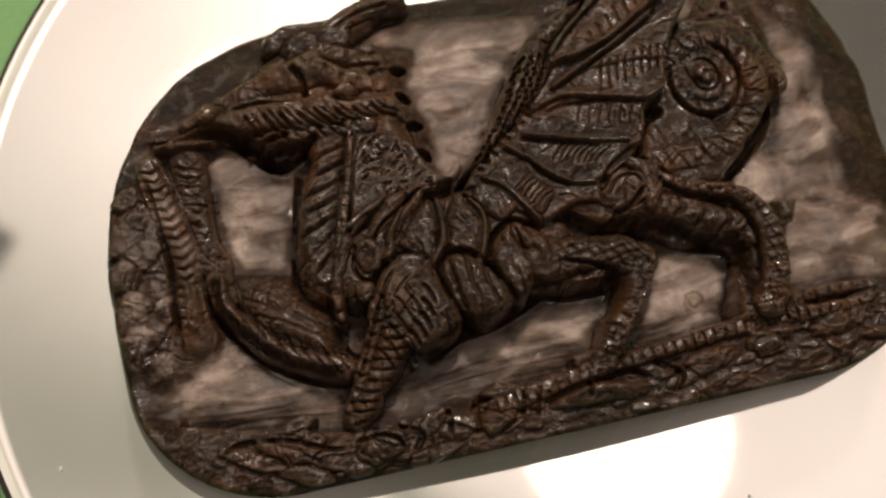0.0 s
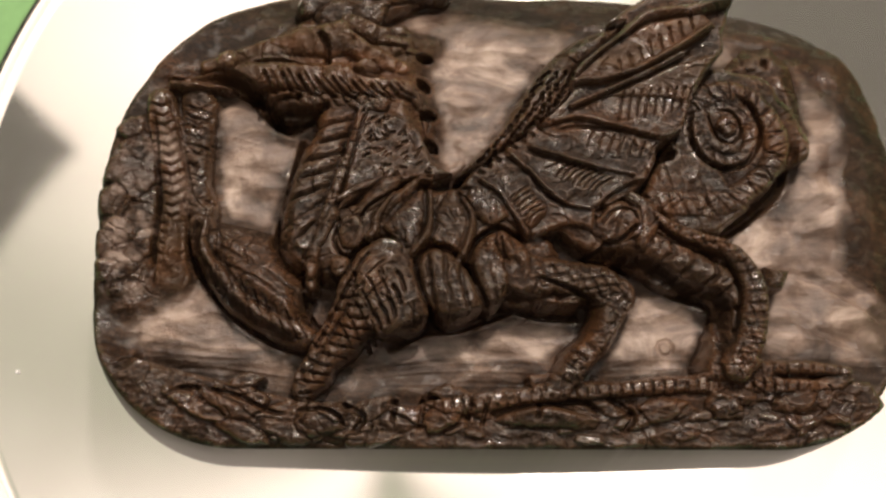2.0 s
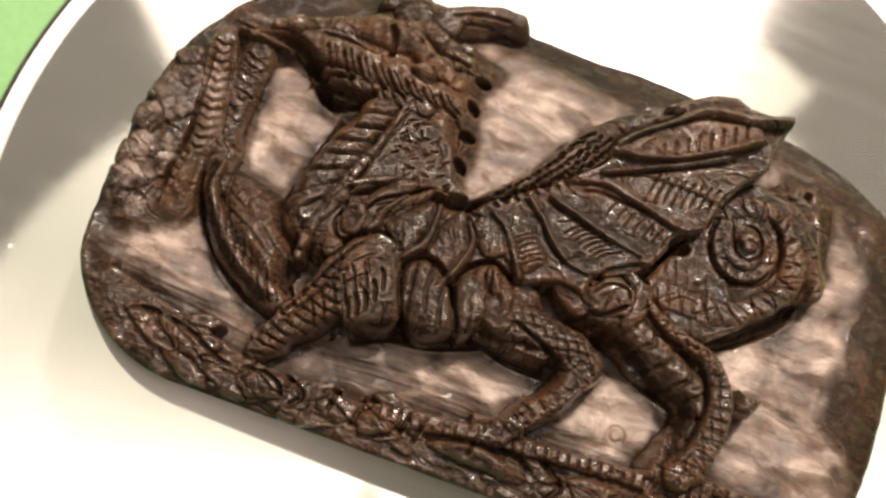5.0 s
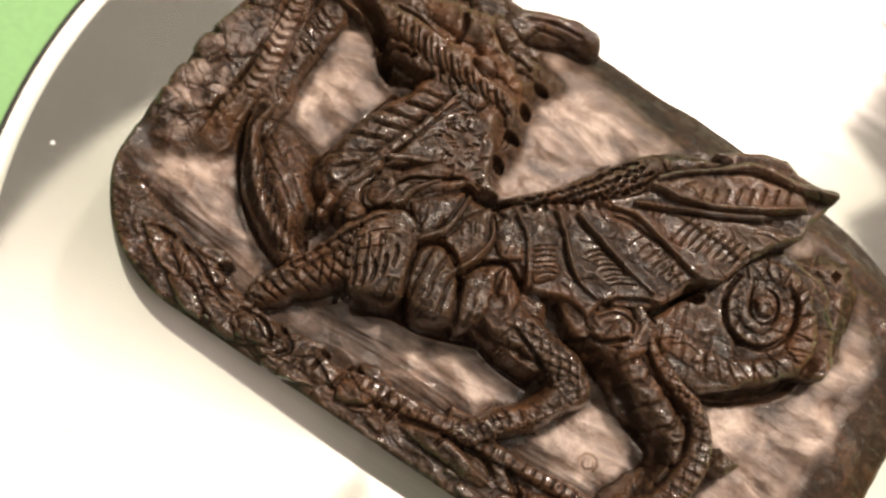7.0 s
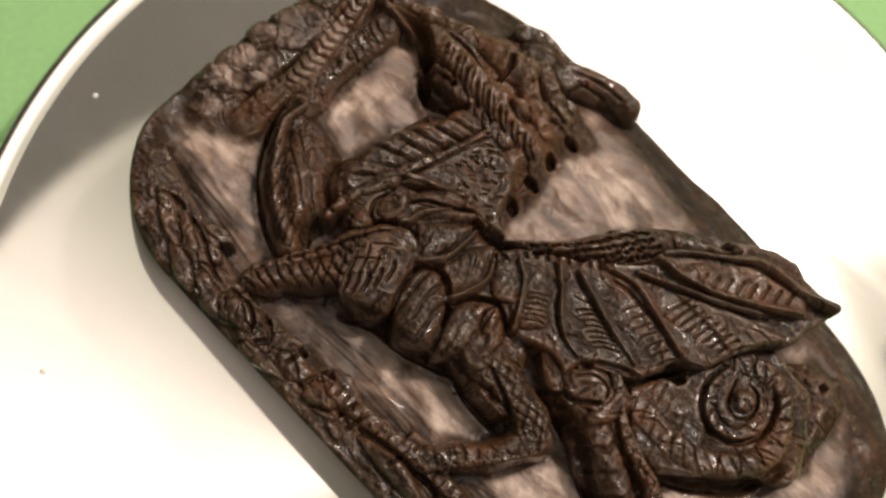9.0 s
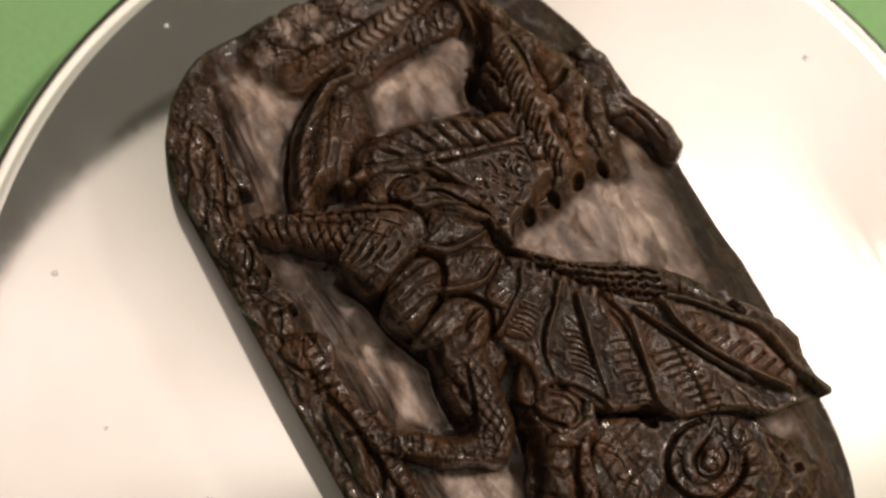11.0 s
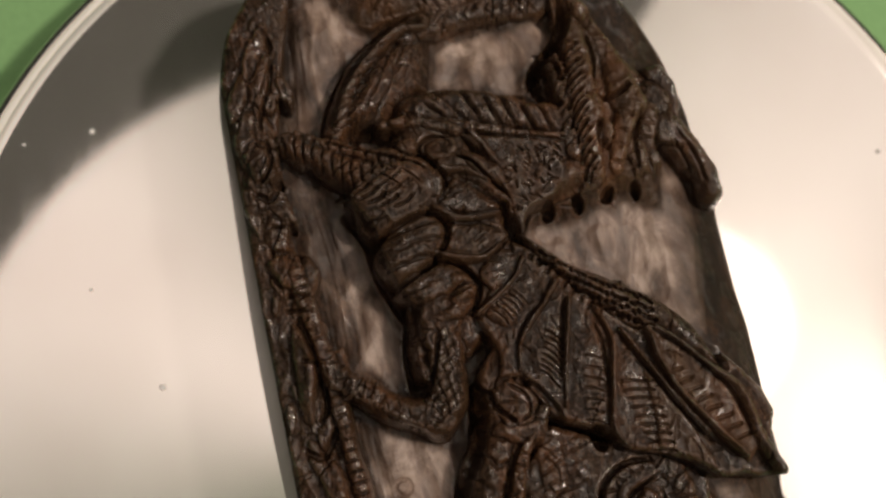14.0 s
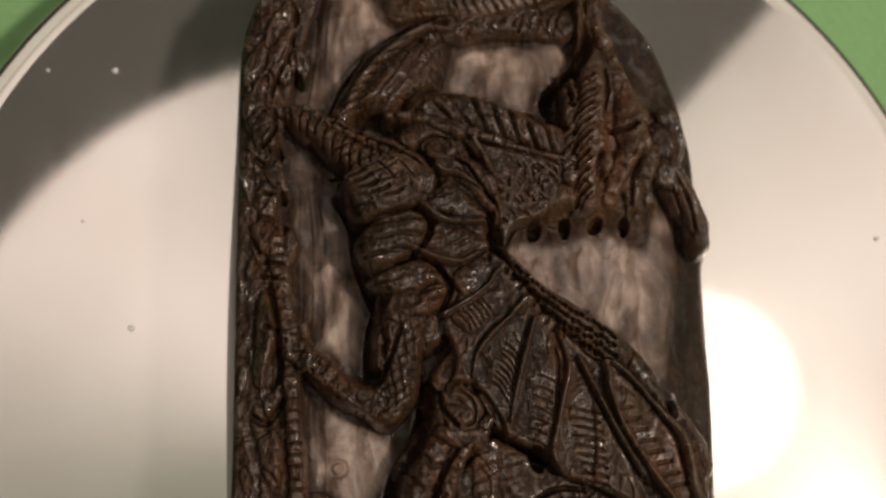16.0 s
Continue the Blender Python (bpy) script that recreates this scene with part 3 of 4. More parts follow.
plate([(4.6, 6.3), (5.8, 8.3), (8.0, 7.1), (10.1, 4.6), (11.0, 2.8), (9.6, 0.9), (8.5, 0.8), (6.4, 3.5)], 2.1, 0.15, -80, 1.1, 1.9, 0.1)
plate([(11.4, 1.9), (13.2, 2.8), (16.1, 1.8), (17.1, -0.8), (15.4, -1.7), (13.4, -0.2)], 1.1, 0.12, -60, 1.2, 1.4)
plate([(-11.1, -3.8), (-10.1, -2.1), (-7.6, -0.7), (-5.7, -1.3), (-4.4, -2.7), (-3.4, -5.0), (-2.4, -8.2), (-3.0, -10.5), (-5.4, -11.3), (-8.2, -11.1), (-10.4, -7.3)], 2.7, -0.05, -70, 2.0, 2.6, 0.0)
plate([(-3.8, -4.0), (-2.8, -2.0), (-0.6, -2.0), (1.3, -3.5), (2.7, -5.6), (3.8, -8.1), (2.4, -9.5), (-0.3, -10.2), (-2.2, -8.2), (-3.4, -5.6)], 2.9, -0.04, -80, 2.2, 2.6, 0.55, 1.9)
plate([(1.9, -3.9), (2.3, -2.1), (4.0, -0.3), (5.3, -0.2), (6.1, -2.7), (7.3, -4.9), (6.1, -7.3), (4.5, -8.9), (2.8, -6.7), (2.5, -4.8)], 3.0, -0.04, -80, 2.2, 2.4, 0.55, 1.9)
plate([(4.7, -1.0), (5.5, 0.5), (7.5, -0.7), (9.4, -2.5), (9.8, -4.7), (8.5, -6.3), (7.0, -5.8), (6.1, -3.4)], 2.7, -0.04, -80, 2.0, 2.2, 0.4, 1.7)
groove([(-11.9, -4.0), (-10.2, -1.8), (-7.6, -0.5), (-5.5, -1.2), (-4.2, -2.6)], 0.42, 1.7)
groove([(-4.5, -3.5), (-3.0, -1.7), (-0.7, -1.6), (1.7, -3.5), (2.7, -5.1)], 0.42, 1.7)
groove([(1.6, -3.3), (2.9, -0.7), (5.2, 0.7), (7.2, 0.1), (8.7, -0.5)], 0.42, 1.7)
groove([(-4.1, -3.0), (-3.5, -5.8), (-2.3, -8.5), (-0.7, -10.0)], 0.35, 1.2)
groove([(2.0, -4.0), (3.2, -6.3), (4.2, -8.6)], 0.35, 1.2)
groove([(5.5, -0.2), (6.0, -2.6), (7.5, -5.0)], 0.25, 0.8)
groove([(-3.0, 5.5), (-2.2, 3.9), (-2.7, 1.3), (-3.7, -1.1)], 0.28, 1.0)
groove([(0.5, 5.4), (2.0, 3.4), (2.7, 1.5), (1.8, -1.1)], 0.3, 1.1)
groove([(3.5, 6.9), (5.0, 4.9), (7.0, 2.4)], 0.28, 1.0)
groove([(-11.7, 1.2), (-10.3, 1.5), (-9.1, 3.1), (-6.4, 4.8), (-3.7, 6.5), (-1.1, 6.1)], 0.25, 0.9)
groove([(8.1, 7.3), (10.3, 4.9), (11.5, 2.7), (10.9, 1.3)], 0.28, 1.0)
tube([(-6.3, 4.6), (-8.2, 1.9), (-8.4, 0.4), (-9.0, -0.7)], (0.3, 0.7), (1.8, 2.4), steep=1.3)
tube([(-2.4, 4.8), (-2.3, 3.1), (-2.6, 0.0), (-4.3, -2.4)], (0.3, 0.8), (2.0, 2.6), steep=1.3)
tube([(1.3, 4.1), (2.4, 1.8), (1.9, -0.9), (1.2, -2.7)], (0.3, 0.8), (2.1, 2.7), steep=1.3)
tube([(3.4, 6.1), (5.2, 4.9), (7.1, 2.3), (8.5, -0.2)], (0.4, 0.4), (2.2, 2.5), steep=1.3)
plate([(-12.1, -1.5), (-12.7, 1.2), (-10.5, 1.7), (-9.7, -0.0), (-10.3, -1.7)], 1.9, 0.3, 30, 0.5, 0.6, 0.15)
plate([(-13.3, -4.2), (-13.3, -3.0), (-12.1, -2.5), (-11.1, -3.3), (-11.7, -4.6), (-12.6, -5.0)], 1.7, 0.1, 30, 0.9, 1.2, 0.0)
plate([(-12.7, -6.8), (-11.9, -4.9), (-10.5, -4.6), (-11.0, -6.1), (-12.0, -7.3)], 1.6, 0.1, 30, 0.8, 1.0, 0.0)
plate([(-15.7, -1.9), (-15.0, 0.2), (-13.4, 2.3), (-13.1, 1.0), (-14.3, -1.6)], 1.6, 0.2, 30, 0.7, 0.9, 0.0)
groove([(-13.0, 2.6), (-12.4, 1.1), (-12.9, -0.9), (-12.1, -2.4), (-11.1, -2.5)], 0.3, 1.2)
groove([(-9.4, -5.2), (-7.5, -3.4)], 0.16, 0.45)
groove([(-10.4, -8.4), (-6.9, -5.2)], 0.16, 0.45)
groove([(-10.3, -10.0), (-8.8, -8.8)], 0.16, 0.45)
groove([(-7.2, -5.4), (-7.9, -4.1)], 0.16, 0.45)
groove([(-8.9, -9.2), (-9.4, -8.1)], 0.16, 0.45)
groove([(-8.9, -5.7), (-9.4, -5.2)], 0.16, 0.45)
groove([(-8.7, -13.1), (-9.1, -11.7), (-9.6, -10.8)], 0.28, 0.8)
groove([(-8.2, -12.2), (-8.6, -10.7), (-9.2, -9.9)], 0.28, 0.8)
groove([(-7.6, -11.3), (-8.0, -9.9), (-8.5, -9.0)], 0.28, 0.8)
groove([(-6.8, -10.5), (-7.2, -9.1), (-7.8, -8.2)], 0.28, 0.8)
groove([(-6.1, -9.6), (-6.5, -8.1), (-7.1, -7.3)], 0.28, 0.8)
groove([(-5.5, -8.3), (-5.9, -6.9), (-6.5, -6.0)], 0.28, 0.8)
groove([(-5.1, -6.8), (-5.5, -5.3), (-6.1, -4.5)], 0.28, 0.8)
groove([(-6.3, -12.1), (-3.1, -10.2), (1.2, -9.7), (5.6, -8.2), (8.4, -6.7)], 0.9, 1.5)

# -- near fore leg with slanting scales, inner scale row, paws
tube([(-6.9, -3.1), (-8.8, -7.6), (-11.2, -11.3), (-13.7, -14.4), (-16.0, -17.1)], (2.9, 1.6), (2.5, 0.4), 0.95, 1.25, 0.2, 3.0, sharp=True, lean=0.55)
tube([(-10.6, -4.7), (-12.6, -8.8), (-14.6, -12.8), (-16.5, -15.8)], (0.95, 0.8), (1.9, 0.4), 0.7, 1.5, 0.3)
tube([(-13.3, 2.0), (-14.7, -0.8), (-15.4, -3.6), (-15.4, -6.2)], (1.0, 0.9), (1.6, 1.0), 0.8, 2.0, 0.2, sharp=True)
groove([(-10.6, -4.7), (-12.7, -8.9), (-14.7, -12.9)], 0.3, 0.9)
groove([(-9.0, -2.4), (-10.2, -4.1), (-10.8, -6.0)], 0.3, 0.9)
groove([(-13.0, -9.3), (-14.4, -10.2), (-15.6, -8.8)], 0.3, 0.9)
groove([(-16.1, -3.8), (-16.2, -5.7), (-15.1, -7.5)], 0.3, 0.9)
groove([(-8.1, -4.4), (-7.4, -5.8), (-6.7, -7.3)], 0.2, 0.6)
groove([(-9.0, -5.5), (-8.3, -6.9), (-7.6, -8.5)], 0.2, 0.6)
groove([(-9.8, -6.6), (-9.1, -8.0), (-8.4, -9.6)], 0.2, 0.6)
groove([(-10.6, -7.7), (-9.8, -9.1), (-9.2, -10.6)], 0.2, 0.6)
groove([(-11.5, -8.9), (-10.7, -10.2), (-10.1, -11.8)], 0.2, 0.6)
groove([(-12.3, -10.0), (-11.5, -11.3), (-10.9, -12.8)], 0.2, 0.6)
dome(-14.2, -20.5, 3.2, 1.7, 15, 0.9, 1.8)
dome(-14.1, -20.7, 2.6, 1.5, -10, 0.5, 1.6)
groove([(-16.5, -19.6), (-14.1, -19.3), (-12.1, -20.1), (-11.5, -21.4)], 0.3, 1.2)

# -- near hind leg
tube([(7.4, -5.0), (13.0, -5.0), (17.2, -5.4), (19.0, -6.9)], (2.4, 2.4), (2.4, 2.0))
tube([(6.1, -6.3), (9.8, -7.1), (13.8, -7.5)], (1.5, 1.2), 0.8, 0.5, 3.2)
tube([(18.6, -6.9), (16.8, -11.0), (14.0, -14.2), (11.9, -17.0)], (2.3, 1.5), (2.2, 0.5), 0.35, 1.6)
tube([(19.9, -6.7), (18.8, -9.4), (16.3, -12.8), (14.0, -15.5)], (0.6, 0.5), (2.4, 0.8), 0.3, 1.0)
hatch([(10.5, -4.3), (17.4, -5.8)], 2.3, 1.1, 25, 0.26, True)
hatch([(17.9, -7.9), (14.3, -13.7)], 1.9, 1.1, 60, 0.26, True)
groove([(9.8, -5.0), (13.9, -6.4), (16.6, -7.6)], 0.35, 0.9)
groove([(6.1, -6.6), (10.1, -8.2), (15.1, -8.4)], 0.8, 1.8)
tube([(12.1, -17.1), (7.7, -17.9), (3.1, -18.3)], (1.3, 0.8), 0.6, 0.4, 1.6)

# -- far hind leg with its studded ridge
tube([(17.6, 1.2), (22.8, -0.7), (28.2, -3.4), (32.0, -5.7), (32.9, -8.8), (31.5, -12.1), (29.7, -14.7)], (3.5, 2.0), (1.5, 1.2), 0.7, 2.7, 0.4, 2.3)
tube([(20.4, 4.6), (24.7, 1.1), (30.9, -1.2), (33.8, -3.6), (34.5, -7.7), (33.7, -11.9), (31.9, -14.5)], (0.9, 2.1), (2.4, 2.4), 0.25, 1.35)
hatch([(24.7, 1.1), (30.9, -1.2), (33.8, -3.6), (34.5, -7.7), (33.7, -11.9), (31.9, -14.5)], 1.8, 1.15, 20, 0.26, True)
groove([(21.2, 3.0), (25.1, -0.1), (30.7, -2.3), (32.3, -4.9), (32.4, -8.0), (31.5, -12.1)], 0.34, 1.1)
sheet([(36.1, -2.9), (39.1, -3.4), (38.0, -5.8), (35.8, -5.8)], 0.9, edge=1.0, drop=1.5)
dome(*(22.1, 1.7), 1.6, 3.2, -10, 2.0, 1.2)
groove([(17.8, -1.9), (23.0, -3.3), (26.5, -5.5), (30.8, -7.1), (30.8, -10.4), (30.3, -13.6)], 0.9, 1.9)
groove([(12.9, 3.8), (15.3, 2.6), (16.7, 1.6)], 0.5, 1.4)
dome(*(19.0, 1.4), 3.2, 2.4, 20, 2.0, 1.3)
groove([(16.9, 1.2), (18.3, 2.8), (20.3, 3.0), (21.2, 1.6)], 0.25, 0.7)
groove([(17.1, -0.8), (19.0, -0.5), (21.1, 1.2)], 0.35, 1.0)

# -- wing: membrane, fingers, scaly arm
sheet([(1.1, 5.5), (2.9, 8.1), (5.6, 11.3), (8.1, 16.7), (10.6, 20.0), (12.9, 22.2), (17.0, 24.3), (20.3, 27.0), (23.1, 28.8), (25.9, 29.5), (27.9, 28.6), (29.9, 28.6), (32.9, 28.9), (32.5, 25.9), (31.7, 24.1), (31.8, 22.0), (29.5, 19.2), (27.9, 16.2), (26.6, 12.5), (24.1, 10.2), (22.2, 6.4), (19.9, 4.6), (16.4, 3.0), (16.0, 0.5), (13.2, 1.1), (9.2, -0.3), (6.5, 1.2), (3.3, 4.8)], 2.2, 0.055, 0.0, edge=0.6)
sheet([(12.9, 18.2), (17.7, 22.0), (22.6, 25.6), (28.2, 27.8), (30.8, 24.7), (25.2, 21.2), (18.0, 18.0), (13.3, 17.4)], 3.0, 0.07, 0.0, worn=0.9, edge=0.8)
sheet([(16.9, 16.0), (25.1, 19.9), (31.5, 21.8), (29.1, 18.9), (27.0, 15.4), (23.9, 16.0), (20.4, 16.1)], 2.9, 0.07, 0.0, worn=0.35, edge=0.5)
tube([(10.7, 12.8), (13.7, 13.6), (15.7, 13.5), (19.1, 12.5), (22.3, 11.7), (24.2, 11.4), (25.9, 12.1)], (0.5, 0.45), (2.6, 3.8), steep=1.4)
groove([(11.9, 11.9), (14.0, 12.5), (17.0, 12.3), (19.7, 12.1), (22.1, 11.4)], 0.32, 0.48)
tube([(9.1, 10.1), (11.6, 9.3), (14.3, 8.5), (18.0, 7.5), (20.6, 6.9)], (0.5, 0.35), (2.4, 3.0), steep=1.4)
groove([(8.6, 9.6), (11.1, 8.8), (13.8, 8.0), (17.6, 7.0)], 0.26, 0.42)
tube([(6.6, 9.3), (8.6, 7.5), (10.9, 5.1), (13.0, 3.5), (15.6, 2.9)], (0.55, 0.35), (2.4, 2.8), steep=1.4)
groove([(8.5, 7.5), (10.4, 4.8), (12.6, 3.3)], 0.24, 0.42)
groove([(13.9, 14.6), (16.9, 16.0), (20.5, 17.6), (24.0, 19.4), (26.9, 21.1), (28.7, 21.8)], 0.36, 0.54)
tube([(13.7, 14.9), (16.6, 16.2), (20.2, 17.8), (23.7, 19.6), (26.6, 21.2)], (0.45, 0.4), (3.0, 4.0), steep=1.4)
tube([(13.6, 17.6), (15.2, 18.0), (17.3, 18.1), (21.3, 19.3), (25.3, 21.5), (29.7, 24.4)], (0.5, 0.5), (3.2, 4.8), steep=1.4, worn=0.7)
groove([(15.0, 17.6), (17.4, 17.7), (21.5, 18.9), (25.2, 21.0)], 0.24, 0.36)
tube([(13.7, 18.0), (16.0, 20.4), (19.6, 23.2), (22.2, 25.5), (24.3, 26.2), (28.1, 26.6), (32.1, 27.9)], (0.5, 0.9), (3.2, 4.8), steep=1.4)
groove([(14.6, 18.5), (16.7, 20.6), (19.9, 23.0), (22.6, 24.9), (26.0, 25.6)], 0.3, 0.54)
groove([(19.6, 18.6), (19.4, 19.4), (19.3, 20.5)], 0.26, 0.42)
groove([(20.8, 19.4), (20.6, 20.2), (20.5, 21.3)], 0.26, 0.42)
groove([(22.0, 20.2), (21.8, 21.0), (21.7, 22.1)], 0.26, 0.42)
groove([(23.2, 20.9), (23.0, 21.8), (22.9, 22.9)], 0.26, 0.42)
groove([(24.4, 21.7), (24.2, 22.6), (24.1, 23.7)], 0.26, 0.42)
groove([(25.6, 22.5), (25.4, 23.4), (25.3, 24.5)], 0.26, 0.42)
groove([(26.8, 23.3), (26.6, 24.2), (26.5, 25.3)], 0.26, 0.42)
groove([(28.0, 24.1), (27.8, 25.0), (27.7, 26.1)], 0.26, 0.42)
groove([(19.1, 13.1), (19.5, 15.1), (20.0, 17.0)], 0.17, 0.50)
groove([(20.2, 13.3), (20.5, 15.3), (21.0, 17.0)], 0.17, 0.50)
groove([(21.2, 13.5), (21.5, 15.5), (22.0, 17.1)], 0.17, 0.50)
groove([(22.2, 13.7), (22.5, 15.7), (23.0, 17.2)], 0.17, 0.50)
groove([(23.2, 13.9), (23.6, 16.0), (24.0, 17.2)], 0.17, 0.50)
groove([(24.2, 14.1), (24.6, 16.2), (25.0, 17.3)], 0.17, 0.50)
groove([(25.2, 14.3), (25.6, 16.4), (26.0, 17.4)], 0.17, 0.50)
groove([(26.3, 14.5), (26.6, 16.6), (27.0, 17.4)], 0.17, 0.50)
groove([(27.3, 14.7), (27.6, 16.8), (28.0, 17.5)], 0.17, 0.50)
groove([(11.7, 6.6), (12.9, 7.8), (14.2, 8.4)], 0.15, 0.42)
groove([(12.4, 6.3), (13.4, 7.5), (14.8, 8.2)], 0.15, 0.42)
groove([(13.0, 6.1), (14.0, 7.2), (15.4, 7.9)], 0.15, 0.42)
groove([(13.6, 5.8), (14.6, 6.9), (16.1, 7.7)], 0.15, 0.42)
groove([(14.3, 5.6), (15.2, 6.6), (16.7, 7.4)], 0.15, 0.42)
groove([(14.9, 5.3), (15.8, 6.3), (17.3, 7.2)], 0.15, 0.42)
groove([(15.5, 5.1), (16.3, 6.0), (17.9, 7.0)], 0.15, 0.42)
groove([(16.1, 4.9), (16.9, 5.8), (18.6, 6.7)], 0.15, 0.42)
groove([(15.5, 10.0), (15.8, 11.1), (16.4, 12.2)], 0.15, 0.42)
groove([(16.7, 9.8), (17.0, 10.8), (17.5, 11.9)], 0.15, 0.42)
groove([(17.8, 9.5), (18.2, 10.6), (18.7, 11.7)], 0.15, 0.42)
groove([(19.0, 9.3), (19.3, 10.4), (19.9, 11.4)], 0.15, 0.42)
groove([(20.1, 9.0), (20.5, 10.1), (21.0, 11.2)], 0.15, 0.42)
groove([(21.3, 8.8), (21.7, 9.9), (22.2, 10.9)], 0.15, 0.42)
groove([(22.5, 8.5), (22.8, 9.6), (23.4, 10.7)], 0.15, 0.42)
groove([(6.5, 3.9), (7.6, 4.8), (8.8, 5.6)], 0.14, 0.35)
groove([(6.9, 3.3), (7.9, 4.3), (9.2, 5.0)], 0.14, 0.35)
groove([(7.3, 2.8), (8.3, 3.8), (9.6, 4.5)], 0.14, 0.35)
groove([(7.6, 2.3), (8.7, 3.2), (9.9, 4.0)], 0.14, 0.35)
groove([(8.0, 1.8), (9.0, 2.7), (10.3, 3.4)], 0.14, 0.35)
groove([(8.4, 1.2), (9.4, 2.2), (10.7, 2.9)], 0.14, 0.35)
# the arm: a broad band that falls away towards the far rim, pecked with small scales
plate([(0.3, 6.2), (2.4, 8.8), (5.1, 11.6), (7.0, 14.7), (8.9, 17.7), (11.2, 20.8), (14.7, 23.8), (20.1, 25.8), (19.7, 24.1), (14.2, 19.2), (13.9, 16.6), (10.7, 13.3), (7.4, 10.7), (3.7, 8.0)], 2.3, -0.16, 110, 2.4, 2.2)
scale_rows = ([(2.5, 7.7), (5.3, 10.4), (7.7, 13.7), (9.5, 16.8), (11.1, 19.2)], [(3.3, 7.6), (6.2, 10.2), (8.5, 13.1), (10.6, 16.4), (12.3, 19.1)], [(7.5, 10.6), (9.4, 13.0), (11.5, 16.1), (13.4, 19.3)], [(10.1, 13.0), (12.2, 15.7), (13.7, 18.3)])
for line in scale_rows:
    path = spline(line, 5)
    for k, (x, y) in enumerate(path[1:]):
        pit(x + 0.15 * math.sin(7 * x), y + 0.15 * math.cos(9 * y), 0.46, 0.3, 40 + 20 * math.sin(k), 0.9)
groove([(3.1, 7.3), (3.8, 6.9)], 0.35, 0.54)
groove([(4.1, 8.0), (4.7, 7.7)], 0.35, 0.54)
groove([(5.1, 8.8), (5.7, 8.4)], 0.35, 0.54)
groove([(6.0, 9.5), (6.7, 9.2)], 0.35, 0.54)
groove([(7.0, 10.3), (7.6, 9.9)], 0.35, 0.54)
groove([(8.0, 11.0), (8.6, 10.7)], 0.35, 0.54)
groove([(8.9, 11.8), (9.6, 11.4)], 0.35, 0.54)
groove([(9.9, 12.5), (10.5, 12.2)], 0.35, 0.54)
groove([(10.9, 13.3), (11.5, 12.9)], 0.35, 0.54)
groove([(17.0, 2.4), (17.7, 4.0), (20.5, 5.7), (22.7, 6.2)], 0.5, 0.84)
groove([(23.4, 9.5), (24.7, 10.7), (26.6, 11.2)], 0.6, 0.96)

# -- coiled tail
dome(34.1, 13.4, 8.0, 7.6, 0, 0.2, 1.6)
sheet([(22.3, 5.2), (23.8, 8.2), (26.2, 12.7), (28.4, 16.1), (32.4, 6.3), (34.7, 3.9), (31.1, 0.8), (27.1, 0.4)], 0.5, edge=0.8)
sheet([(32.3, 21.5), (36.7, 25.4), (40.2, 25.9), (42.5, 23.2), (43.4, 18.3), (43.2, 12.2), (40.4, 13.8), (37.6, 19.2), (34.8, 20.8)], -2.6, 0.0, -0.12, edge=3.0, drop=2.2)
tube([(23.7, 4.4), (27.4, 4.1), (31.5, 4.3), (34.7, 5.8), (37.7, 9.0), (38.0, 13.1), (36.4, 16.0), (33.8, 17.7), (31.1, 17.6), (29.0, 16.0), (28.6, 12.7), (30.0, 10.0), (32.6, 9.1), (34.7, 10.6), (35.3, 13.2)], (1.9, 1.1), (1.0, 0.9), rib=0.35, pitch=1.5, lean=0.5)
groove([(33.6, 17.0), (35.2, 16.1), (36.3, 13.9), (36.2, 11.7), (34.5, 9.2), (31.8, 8.4), (29.4, 9.5), (28.0, 12.1), (28.2, 15.5)], 0.42, 1.4)
tube([(29.6, 14.9), (29.7, 13.0), (30.9, 11.0), (32.7, 10.7)], (1.0, 0.9), (1.0, 1.2))
groove([(29.8, 15.5), (30.4, 13.9), (31.4, 12.2), (32.9, 11.6), (34.0, 12.6), (33.9, 14.2), (32.9, 15.4), (31.5, 15.4)], 0.24, 0.8)
dome(*(32.4, 13.6), 1.3, 1.25, 0, 1.2, 0.9)
groove([(34.2, 7.5), (35.3, 5.2)], 0.2, 0.42)
groove([(35.8, 8.8), (37.5, 7.0)], 0.2, 0.42)
groove([(36.7, 10.6), (38.8, 9.8)], 0.2, 0.42)
groove([(36.8, 12.7), (38.9, 12.9)], 0.2, 0.42)
groove([(36.1, 14.6), (37.7, 15.9)], 0.2, 0.42)
groove([(34.6, 16.0), (35.5, 18.1)], 0.2, 0.42)
groove([(32.8, 16.6), (32.8, 19.2)], 0.2, 0.42)
groove([(30.9, 16.3), (29.9, 18.8)], 0.2, 0.42)
groove([(29.2, 15.1), (27.5, 17.0)], 0.2, 0.42)
pit(*(24.6, 9.8), 1.7, 0.9, 20, 2.6)
groove([(31.1, 0.8), (34.8, 2.8), (38.4, 5.7), (40.2, 8.3), (40.8, 12.4)], 0.8, 1.5)
groove([(38.2, 23.0), (39.2, 22.8)], 0.8, 1.4)
hatch([(26.1, 7.4), (29.3, 3.2)], 3.0, 1.3, 10, 0.2)

